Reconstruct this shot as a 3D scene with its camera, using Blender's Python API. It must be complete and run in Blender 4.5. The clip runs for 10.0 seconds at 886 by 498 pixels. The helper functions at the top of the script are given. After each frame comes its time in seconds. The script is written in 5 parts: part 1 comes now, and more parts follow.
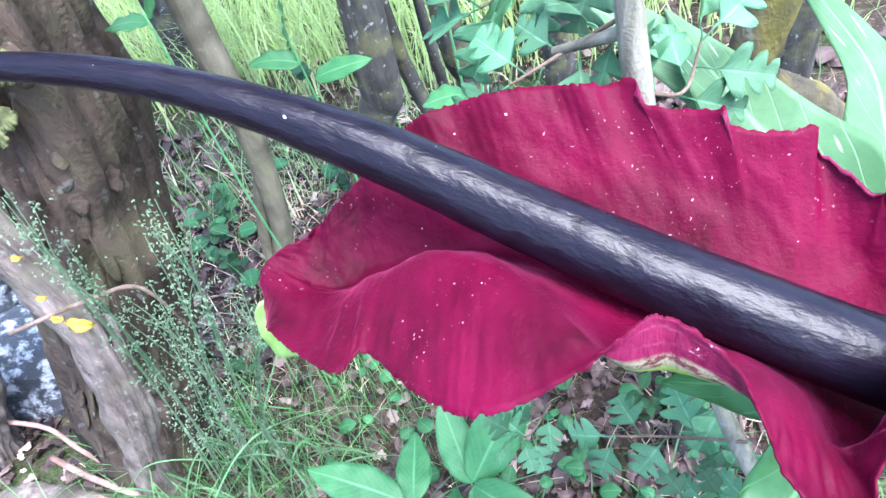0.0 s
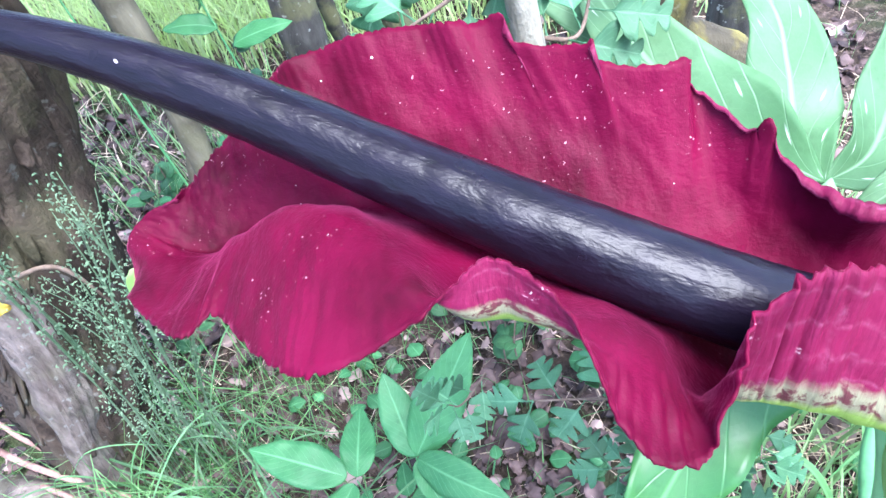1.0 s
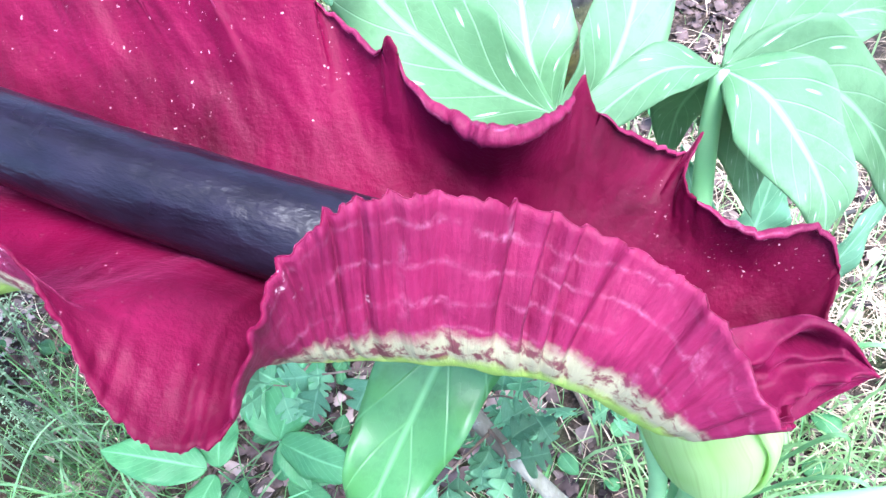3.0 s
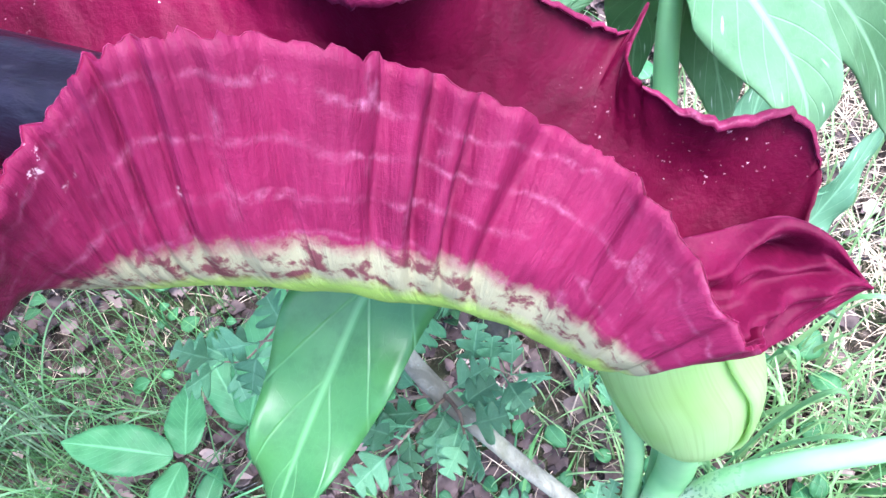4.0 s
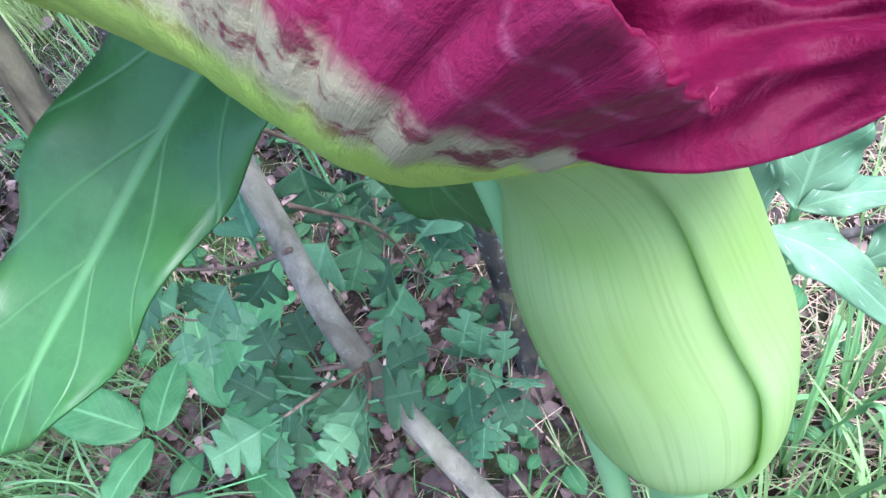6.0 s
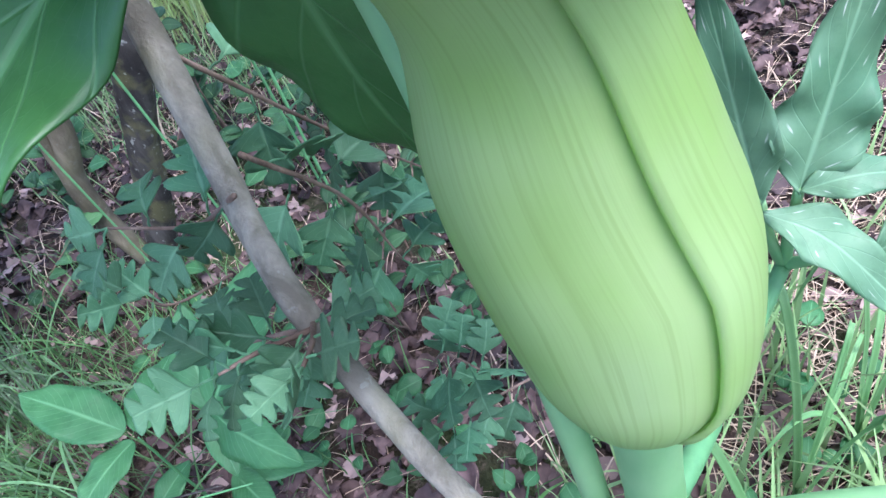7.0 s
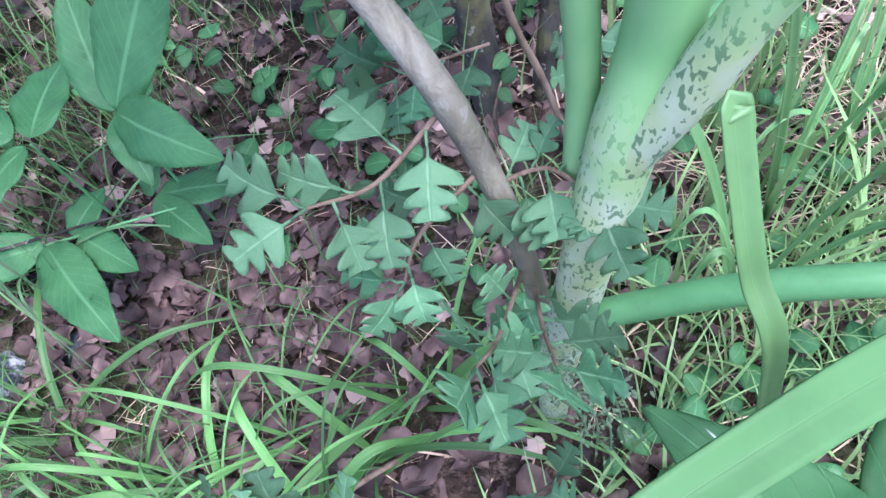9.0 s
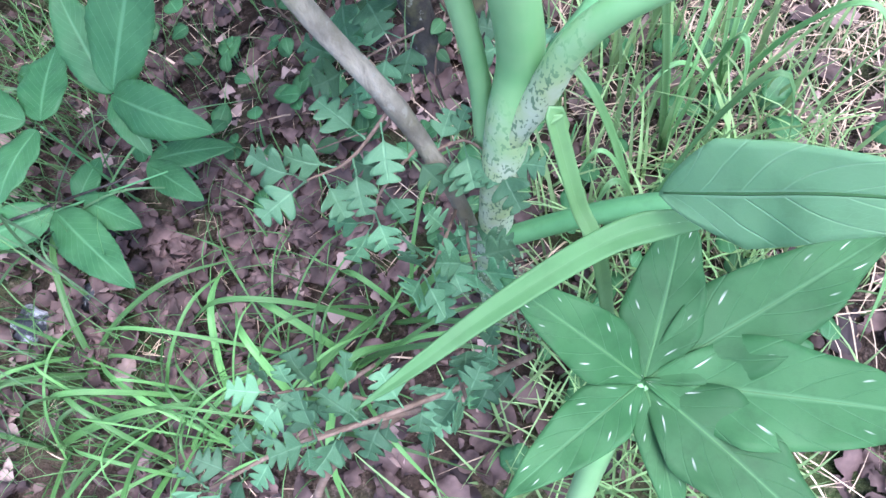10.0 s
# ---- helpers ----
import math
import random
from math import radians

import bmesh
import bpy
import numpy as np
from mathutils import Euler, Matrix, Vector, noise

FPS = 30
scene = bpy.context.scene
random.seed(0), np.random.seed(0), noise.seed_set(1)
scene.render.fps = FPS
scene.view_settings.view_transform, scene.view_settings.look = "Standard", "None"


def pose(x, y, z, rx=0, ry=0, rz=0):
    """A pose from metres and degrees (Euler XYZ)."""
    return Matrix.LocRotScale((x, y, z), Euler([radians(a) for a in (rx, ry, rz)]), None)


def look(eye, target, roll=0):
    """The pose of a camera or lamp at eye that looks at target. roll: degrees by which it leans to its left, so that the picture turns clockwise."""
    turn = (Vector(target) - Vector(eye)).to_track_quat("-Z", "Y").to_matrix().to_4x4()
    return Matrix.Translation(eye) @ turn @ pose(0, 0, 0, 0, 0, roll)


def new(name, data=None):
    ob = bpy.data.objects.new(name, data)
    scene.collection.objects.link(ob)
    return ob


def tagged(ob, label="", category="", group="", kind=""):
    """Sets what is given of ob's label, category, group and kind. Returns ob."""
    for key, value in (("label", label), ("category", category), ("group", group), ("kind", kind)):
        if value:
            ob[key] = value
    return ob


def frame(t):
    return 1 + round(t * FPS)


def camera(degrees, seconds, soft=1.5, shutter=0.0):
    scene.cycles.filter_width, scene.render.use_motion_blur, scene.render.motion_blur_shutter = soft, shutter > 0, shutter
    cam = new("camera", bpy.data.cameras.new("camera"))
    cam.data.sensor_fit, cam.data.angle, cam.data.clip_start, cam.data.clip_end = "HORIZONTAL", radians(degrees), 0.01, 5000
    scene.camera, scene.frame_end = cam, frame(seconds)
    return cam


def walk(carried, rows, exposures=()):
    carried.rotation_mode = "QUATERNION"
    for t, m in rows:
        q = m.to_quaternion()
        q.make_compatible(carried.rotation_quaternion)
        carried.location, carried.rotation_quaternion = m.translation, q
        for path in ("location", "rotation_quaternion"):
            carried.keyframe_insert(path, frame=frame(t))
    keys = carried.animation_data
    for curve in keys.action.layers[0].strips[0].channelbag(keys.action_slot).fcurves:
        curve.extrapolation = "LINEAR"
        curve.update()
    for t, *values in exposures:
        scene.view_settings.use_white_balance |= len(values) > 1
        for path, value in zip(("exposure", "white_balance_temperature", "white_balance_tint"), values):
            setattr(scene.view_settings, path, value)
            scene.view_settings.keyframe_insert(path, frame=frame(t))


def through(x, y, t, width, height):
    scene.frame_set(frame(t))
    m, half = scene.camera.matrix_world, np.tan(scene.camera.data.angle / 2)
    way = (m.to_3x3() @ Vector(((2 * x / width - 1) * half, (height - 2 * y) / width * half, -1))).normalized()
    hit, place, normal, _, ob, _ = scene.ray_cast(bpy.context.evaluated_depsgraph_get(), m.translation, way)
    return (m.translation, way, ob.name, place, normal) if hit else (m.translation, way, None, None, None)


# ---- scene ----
cam = camera(66.6, 10.0)
PATH = [
    (0, (0.005, 0.002, 1.036), (-0.337, 1.313, -0.435), -16.5),
    (0.5, (0.022, 0.002, 1.021), (-0.3, 1.295, -0.471), -16.7),
    (1, (0.047, 0.007, 1.006), (-0.235, 1.272, -0.517), -16.6),
    (1.5, (0.071, 0.013, 0.997), (-0.178, 1.255, -0.551), -16.7),
    (2, (0.1, 0.017, 0.989), (-0.113, 1.242, -0.578), -16.4),
    (2.5, (0.127, 0.016, 0.976), (-0.049, 1.227, -0.606), -16.6),
    (3, (0.153, 0.015, 0.956), (0.011, 1.211, -0.64), -16.5),
    (3.2, (0.161, 0.014, 0.947), (0.028, 1.208, -0.652), -16.4),
    (4.3, (0.182, 0.022, 0.888), (0.027, 1.169, -0.743), -20.0),
    (4.5, (0.189, 0.023, 0.88), (0.029, 1.164, -0.755), -20.2),
    (5, (0.204, 0.027, 0.848), (-0.105, 1.211, -0.734), -23.9),
    (5.5, (0.218, 0.028, 0.816), (-0.143, 1.264, -0.714), -22.0),
    (5.7, (0.217, 0.032, 0.805), (-0.135, 1.279, -0.718), -20.0),
    (6.8, (0.234, 0.026, 0.751), (-0.193, 1.367, -0.671), -19.6),
    (7, (0.236, 0.023, 0.746), (-0.19, 1.367, -0.672), -19.0),
    (7.5, (0.238, 0.006, 0.711), (-0.179, 1.331, -0.728), -17.8),
    (8, (0.231, -0.001, 0.672), (-0.172, 1.188, -0.885), -18.8),
    (8.5, (0.22, 0.0, 0.635), (-0.143, 1.078, -1.01), -18.9),
    (9, (0.218, -0.015, 0.617), (-0.124, 0.913, -1.121), -20.7),
    (9.5, (0.225, -0.041, 0.66), (-0.07, 0.782, -1.139), -21.6),
    (10, (0.242, -0.065, 0.729), (0.001, 0.683, -1.11), -22.5),
]
walk(cam, [(t, look(eye, target, roll)) for t, eye, target, roll in PATH], [(0.0, 2.52, 5500, 12), (2.5, 2.64, 5450, 12), (3.2, 2.68, 5450, 14), (4.5, 2.33, 5500, 14), (5.5, 2.22, 5550, 17), (7.0, 1.7, 5550, 20), (8.5, 1.7, 5600, 23), (10.0, 1.72, 5550, 21)])

# ---- light ----
world = bpy.data.worlds.new("sky")
scene.world = world
world.use_nodes = True
wn = world.node_tree.nodes
sky = wn.new("ShaderNodeTexSky")
sky.sky_type, sky.sun_disc = "NISHITA", False
sky.sun_elevation, sky.sun_rotation = radians(68), radians(130)
sky.air_density, sky.dust_density, sky.ozone_density = 1.0, 3.0, 1.0
world.node_tree.links.new(sky.outputs[0], wn["Background"].inputs[0])
wn["Background"].inputs[1].default_value = 0.15
sun = new("sun", bpy.data.lights.new("sun", "SUN"))
sun.data.energy, sun.data.angle, sun.data.color = 1.55, radians(36), (1.0, 0.97, 0.94)
sun.matrix_world = look((0, 0, 0), (-math.sin(radians(130)) * 0.375, -math.cos(radians(130)) * 0.375, -0.927))
tagged(sun, kind="structure")


# ---- materials ----
class Nodes:
    """A small writer of node materials."""

    def __init__(self, name):
        self.m = bpy.data.materials.new(name)
        self.m.use_nodes = True
        self.t = self.m.node_tree
        self.bsdf = self.t.nodes["Principled BSDF"]
        self.out = self.t.nodes["Material Output"]

    def add(self, kind, **inputs):
        n = self.t.nodes.new("ShaderNode" + kind)
        for k, v in inputs.items():
            self.put(n.inputs[k.replace("_", " ")], v)
        return n

    def put(self, socket, v):
        if isinstance(v, bpy.types.NodeSocket):
            self.t.links.new(v, socket)
        elif isinstance(v, tuple) and len(v) == 3 and socket.type == "RGBA":
            socket.default_value = (*v, 1)
        else:
            socket.default_value = v

    def noise(self, scale, detail=4, rough=0.55, vec=None, dist=0.0):
        n = self.add("TexNoise", Scale=scale, Detail=detail, Roughness=rough, Distortion=dist)
        self.put(n.inputs["Vector"], vec if vec is not None else self.coords())
        return n.outputs["Fac"]

    def coords(self):
        if not hasattr(self, "tc"):
            self.tc = self.t.nodes.new("ShaderNodeTexCoord")
        return self.tc.outputs["Object"]

    def uv(self):
        self.coords()
        return self.tc.outputs["UV"]

    def ramp(self, fac, lo, hi):
        n = self.add("MapRange", Value=fac)
        n.inputs["From Min"].default_value, n.inputs["From Max"].default_value = lo, hi
        return n.outputs["Result"]

    def math(self, op, a, b=0.0):
        n = self.t.nodes.new("ShaderNodeMath")
        n.operation = op
        self.put(n.inputs[0], a)
        self.put(n.inputs[1], b)
        return n.outputs[0]

    def mix(self, fac, a, b):
        n = self.t.nodes.new("ShaderNodeMix")
        n.data_type = "RGBA"
        self.put(n.inputs[0], fac)
        self.put(n.inputs[6], a)
        self.put(n.inputs[7], b)
        return n.outputs[2]

    def stretch(self, vec, sx, sy, sz):
        n = self.add("Mapping", Vector=vec, Scale=Vector((sx, sy, sz)))
        return n.outputs[0]

    def vary(self, colour, low, high, source="random"):
        """Brightens and darkens a colour from piece to piece."""
        if source == "island":
            r = self.t.nodes.new("ShaderNodeNewGeometry").outputs["Random Per Island"]
        else:
            r = self.t.nodes.new("ShaderNodeObjectInfo").outputs["Random"]
        n = self.add("HueSaturation", Color=colour)
        self.put(n.inputs["Value"], self.ramp2(r, low, high))
        return n.outputs[0]

    def ramp2(self, fac, lo, hi):
        n = self.add("MapRange", Value=fac)
        n.inputs["To Min"].default_value, n.inputs["To Max"].default_value = lo, hi
        return n.outputs["Result"]

    def bump(self, height, strength, distance=0.002):
        n = self.add("Bump", Height=height, Strength=strength, Distance=distance)
        self.put(self.bsdf.inputs["Normal"], n.outputs[0])

    def done(self, colour, rough=0.5, spec=0.5, through=0.0, glow_colour=None):
        self.put(self.bsdf.inputs["Base Color"], colour)
        self.put(self.bsdf.inputs["Roughness"], rough)
        self.put(self.bsdf.inputs["Specular IOR Level"], spec)
        if through:
            tr = self.add("BsdfTranslucent", Color=glow_colour if glow_colour is not None else colour)
            mx = self.t.nodes.new("ShaderNodeMixShader")
            mx.inputs[0].default_value = through
            self.t.links.new(self.bsdf.outputs[0], mx.inputs[1])
            self.t.links.new(tr.outputs[0], mx.inputs[2])
            self.t.links.new(mx.outputs[0], self.out.inputs["Surface"])
        return self.m


def leaf_material(name, dark, light, rough=0.42, through=0.3, veins=0.35, flecks=0.0, source="random", low=0.8, high=1.2, side=9.0, spec=0.5):
    n = Nodes(name)
    sep = n.add("SeparateXYZ", Vector=n.uv())
    u, v = sep.outputs[0], sep.outputs[1]
    across = n.math("ABSOLUTE", n.math("SUBTRACT", u, 0.5))
    base = n.mix(n.ramp(n.noise(14, 3), 0.35, 0.7), dark, light)
    base = n.mix(n.math("MULTIPLY", n.noise(220, 2), 0.25), base, light)
    base = n.mix(n.math("MULTIPLY", n.ramp(n.noise(75, 5, 0.65), 0.5, 0.75), 0.5), base, tuple(c * 0.55 for c in dark))
    rib = n.ramp(across, 0.045, 0.012)
    wave = n.math("PINGPONG", n.math("MULTIPLY", n.math("SUBTRACT", v, n.math("MULTIPLY", across, 0.55)), side), 0.5)
    vein = n.math("MULTIPLY", n.ramp(wave, 0.05, 0.0), 0.7)
    lines = n.math("MAXIMUM", rib, vein)
    cell = n.add("TexVoronoi", Vector=n.stretch(n.uv(), 16.0, 26.0, 1.0), Scale=1.0)
    cell.voronoi_dimensions, cell.feature = "2D", "DISTANCE_TO_EDGE"
    lines = n.math("MAXIMUM", lines, n.math("MULTIPLY", n.ramp(cell.outputs["Distance"], 0.07, 0.0), 0.07))
    pale = tuple(min(1.0, c * 1.5 + 0.06) for c in light)
    col = n.mix(n.math("MULTIPLY", lines, veins), base, pale)
    if flecks:
        vec = n.add("CombineXYZ", X=n.math("MULTIPLY", across, 2.8), Y=n.math("MULTIPLY", n.math("SUBTRACT", v, n.math("MULTIPLY", across, 0.5)), side * 2.8), Z=0.0)
        vo = n.add("TexVoronoi", Vector=vec.outputs[0], Scale=1.0)
        vo.voronoi_dimensions = "2D"
        pick = n.add("SeparateColor", Color=vo.outputs["Color"]).outputs[0]
        spot = n.math("MULTIPLY", n.ramp(n.math("ADD", vo.outputs["Distance"], n.math("MULTIPLY", n.noise(160, 3), 0.1)), 0.24, 0.14), n.ramp(pick, 0.6, 0.72))
        band = n.math("MULTIPLY", n.ramp(across, 0.08, 0.14), n.ramp(across, 0.36, 0.28))
        col = n.mix(n.math("MULTIPLY", n.math("MULTIPLY", spot, band), flecks), col, (0.75, 0.82, 0.72))
    col = n.vary(col, low, high, source)
    n.bump(n.math("SUBTRACT", n.noise(60, 3), n.math("MULTIPLY", lines, 0.7)), 0.5, 0.0012)
    glow = n.mix(0.6, col, tuple(min(1.0, c * 1.3) for c in light))
    return n.done(col, n.ramp2(n.noise(35, 3), rough - 0.1, rough + 0.18), spec, through, glow)


def bark_material(name, dark, light, moss=0.0, moss_colour=(0.16, 0.17, 0.03), scale=30, lichen=0.0):
    n = Nodes(name)
    vec = n.stretch(n.coords(), 1.0, 1.0, 0.2)
    grain = n.noise(scale, 6, 0.65, vec, 0.6)
    col = n.mix(n.ramp(grain, 0.34, 0.66), dark, light)
    col = n.mix(n.ramp(n.noise(scale * 0.25, 3), 0.45, 0.7), col, tuple(c * 0.6 for c in dark))
    if lichen:
        spot = n.ramp(n.noise(scale * 2.2, 3, 0.6), 0.62, 0.68)
        col = n.mix(n.math("MULTIPLY", spot, lichen), col, (0.36, 0.38, 0.34))
    if moss:
        col = n.mix(n.math("MULTIPLY", n.ramp(n.noise(scale * 0.45, 5), 0.5, 0.62), moss), col, moss_colour)
    n.bump(n.math("ADD", grain, n.math("MULTIPLY", n.noise(scale * 7, 3), 0.4)), 1.0, 0.14 / scale)
    return n.done(col, 0.85, 0.25)


def spathe_inner_material(name="spathe_inner", dark=(0.044, 0.0006, 0.0085), light=(0.13, 0.0014, 0.027)):
    n = Nodes(name)
    vec = n.stretch(n.uv(), 9.0, 60.0, 1.0)
    streak = n.noise(1.0, 5, 0.6, vec, 0.3)
    col = n.mix(n.ramp(n.noise(22, 5), 0.3, 0.72), dark, light)
    col = n.mix(n.math("MULTIPLY", n.ramp(streak, 0.42, 0.7), 0.28), col, (0.16, 0.007, 0.04))
    dust = n.ramp(n.noise(520, 2), 0.69, 0.74)
    col = n.mix(n.math("MULTIPLY", dust, n.ramp(n.noise(16, 2), 0.5, 0.68)), col, (0.6, 0.28, 0.34))
    speck = n.ramp(n.noise(330, 2, 0.5), 0.785, 0.8)
    col = n.mix(speck, col, (0.75, 0.6, 0.6))
    n.bump(n.math("ADD", n.math("MULTIPLY", streak, 0.3), n.math("MULTIPLY", n.noise(430, 4, 0.65), 1.0)), 0.45, 0.0012)
    n.bsdf.inputs["Sheen Weight"].default_value = 0.36
    n.bsdf.inputs["Sheen Roughness"].default_value = 0.22
    n.bsdf.inputs["Sheen Tint"].default_value = (1.0, 0.16, 0.4, 1)
    return n.done(col, 0.5, 0.1, 0.08, (0.4, 0.003, 0.05))


def spathe_outer_material():
    n = Nodes("spathe_outer")
    sep = n.add("SeparateXYZ", Vector=n.uv())
    edge = n.math("ABSOLUTE", n.math("SUBTRACT", sep.outputs[0], 0.5))
    feather = n.noise(1.0, 5, 0.7, n.stretch(n.uv(), 12, 230, 1), 0.4)
    ragged = n.math("ADD", edge, n.math("MULTIPLY", n.math("SUBTRACT", n.noise(55, 6, 0.75), 0.5), 0.05))
    ragged = n.math("ADD", ragged, n.math("MULTIPLY", n.math("SUBTRACT", feather, 0.5), 0.014))
    ragged = n.math("SUBTRACT", ragged, n.math("ADD", n.math("MULTIPLY", n.ramp(sep.outputs[1], 0.80, 0.9), 0.055), n.math("MULTIPLY", n.math("MULTIPLY", n.ramp(sep.outputs[1], 0.30, 0.36), n.ramp(sep.outputs[1], 0.45, 0.40)), 0.05)))
    green = n.mix(n.noise(30, 3), (0.24, 0.4, 0.06), (0.4, 0.52, 0.12))
    blotch = n.ramp(n.noise(1.0, 6, 0.65, n.stretch(n.uv(), 30, 70, 1), 0.2), 0.5, 0.58)
    cream = n.mix(n.math("MULTIPLY", blotch, 0.92), (0.26, 0.245, 0.15), (0.10, 0.018, 0.03))
    red = n.mix(n.ramp(n.noise(26, 5), 0.3, 0.7), (0.092, 0.0035, 0.025), (0.185, 0.009, 0.05))
    red = n.mix(n.math("MULTIPLY", n.ramp(feather, 0.42, 0.66), 0.35), red, (0.24, 0.024, 0.08))
    wander = n.math("MULTIPLY", n.noise(16, 5, 0.65), 0.12)
    rings = n.math("PINGPONG", n.math("MULTIPLY", n.math("ADD", sep.outputs[0], wander), 21.0), 0.5)
    cross = n.math("PINGPONG", n.math("MULTIPLY", n.math("ADD", sep.outputs[1], n.math("MULTIPLY", wander, 0.6)), 46.0), 0.5)
    net = n.math("MAXIMUM", n.ramp(rings, 0.13, 0.0), n.math("MULTIPLY", n.ramp(cross, 0.14, 0.0), n.ramp(n.noise(50, 2), 0.52, 0.66)))
    net = n.math("MULTIPLY", net, n.ramp(n.noise(60, 5, 0.65), 0.4, 0.72))
    net = n.math("MULTIPLY", net, n.ramp(n.noise(330, 5, 0.75), 0.36, 0.72))
    red = n.mix(n.math("MULTIPLY", net, 0.55), red, (0.56, 0.24, 0.36))
    white = n.math("MULTIPLY", n.ramp(n.noise(240, 4, 0.7), 0.6, 0.66), n.ramp(n.noise(36, 2), 0.66, 0.72))
    red = n.mix(n.math("MULTIPLY", white, 0.9), red, (0.85, 0.66, 0.7))
    col = n.mix(n.ramp(ragged, 0.25, 0.278), green, cream)
    col = n.mix(n.ramp(ragged, 0.312, 0.334), col, red)
    crease = n.noise(1.0, 5, 0.65, n.stretch(n.uv(), 7, 170, 1), 0.7)
    n.bump(n.math("ADD", n.math("MULTIPLY", crease, 0.8), n.math("MULTIPLY", n.noise(170, 5, 0.7), 0.6)), 0.7, 0.0016)
    return n.done(col, 0.55, 0.16, 0.12)


def tube_material():
    n = Nodes("tube_green")
    vec = n.stretch(n.uv(), 130.0, 1.2, 1.0)
    lines = n.noise(1.0, 3, 0.5, vec)
    col = n.mix(n.ramp(n.noise(18, 2), 0.35, 0.7), (0.42, 0.63, 0.2), (0.55, 0.72, 0.36))
    col = n.mix(n.math("MULTIPLY", n.ramp(lines, 0.5, 0.64), 0.32), col, (0.33, 0.47, 0.15))
    n.bump(lines, 0.2, 0.0008)
    return n.done(col, n.ramp2(n.noise(30, 3), 0.3, 0.45), 0.5, 0.55)


def spadix_material():
    n = Nodes("spadix_black")
    broad = n.noise(1.0, 4, 0.55, n.stretch(n.uv(), 13.0, 44.0, 1.0), 0.15)
    fine = n.noise(1.0, 4, 0.6, n.stretch(n.uv(), 55.0, 120.0, 1.0), 0.2)
    col = n.mix(n.ramp(broad, 0.3, 0.7), (0.004, 0.0026, 0.006), (0.010, 0.007, 0.015))
    speck = n.ramp(n.noise(170, 2, 0.5), 0.76, 0.775)
    col = n.mix(n.math("MULTIPLY", speck, 0.8), col, (0.5, 0.46, 0.45))
    n.bump(n.math("ADD", n.math("MULTIPLY", broad, 0.55), n.math("MULTIPLY", fine, 0.14)), 0.6, 0.003)
    return n.done(col, n.ramp2(n.noise(40, 3), 0.24, 0.34), 0.26)


def stem_material(name, mottled):
    n = Nodes(name)
    col = n.mix(n.ramp(n.noise(20, 3), 0.35, 0.7), (0.185, 0.42, 0.17), (0.28, 0.51, 0.235))
    if mottled:
        v = n.add("SeparateXYZ", Vector=n.uv()).outputs[1]
        pale = n.mix(n.ramp(n.noise(55, 3), 0.4, 0.6), (0.5, 0.6, 0.44), (0.42, 0.55, 0.28))
        spots = n.ramp(n.noise(430, 2, 0.5, n.stretch(n.coords(), 1, 1, 0.55), 0.2), 0.565, 0.6)
        pale = n.mix(n.math("MULTIPLY", spots, 0.85), pale, (0.09, 0.19, 0.1))
        col = n.mix(n.ramp(n.math("ADD", v, n.math("MULTIPLY", n.noise(40, 3), 0.3)), mottled, mottled - 0.16), col, pale)
    n.bump(n.noise(90, 3, 0.5, n.stretch(n.coords(), 1, 1, 0.15)), 0.3, 0.0012)
    return n.done(col, 0.42, 0.4, 0.08)


def ground_material():
    n = Nodes("forest_soil")
    col = n.mix(n.ramp(n.noise(9, 6, 0.6), 0.35, 0.65), (0.022, 0.016, 0.012), (0.075, 0.053, 0.04))
    col = n.mix(n.ramp(n.noise(60, 5, 0.7), 0.5, 0.68), col, (0.2, 0.145, 0.12))
    col = n.mix(n.math("MULTIPLY", n.ramp(n.noise(3.5, 3), 0.5, 0.68), 0.7), col, (0.06, 0.11, 0.03))
    n.bump(n.math("ADD", n.noise(40, 6, 0.7), n.noise(190, 3)), 1.0, 0.012)
    return n.done(col, 0.92, 0.2)


def litter_material():
    n = Nodes("dead_leaf_brown")
    col = n.mix(n.ramp(n.noise(30, 4), 0.35, 0.65), (0.045, 0.028, 0.026), (0.18, 0.12, 0.11))
    r = n.t.nodes.new("ShaderNodeNewGeometry").outputs["Random Per Island"]
    col = n.mix(n.ramp(r, 0.78, 1.0), col, (0.5, 0.37, 0.33))
    col = n.mix(n.ramp(r, 0.25, 0.0), col, (0.03, 0.022, 0.025))
    col = n.vary(col, 0.55, 1.45)
    n.bump(n.noise(120, 4), 0.5, 0.001)
    return n.done(col, 0.7, 0.35)


def stone_material():
    n = Nodes("dark_stone")
    # white noise patches paint in glints and reflected sky
    col = n.mix(n.ramp(n.noise(26, 6, 0.7), 0.5, 0.6), (0.045, 0.05, 0.06), (0.55, 0.58, 0.62))
    n.bump(n.noise(45, 6, 0.7), 1.0, 0.01)
    return n.done(col, 0.35, 0.5)


def straw_material():
    n = Nodes("dry_straw")
    col = n.vary(n.mix(n.noise(80, 2), (0.42, 0.31, 0.21), (0.7, 0.57, 0.43)), 0.6, 1.3, "island")
    return n.done(col, 0.7, 0.3)


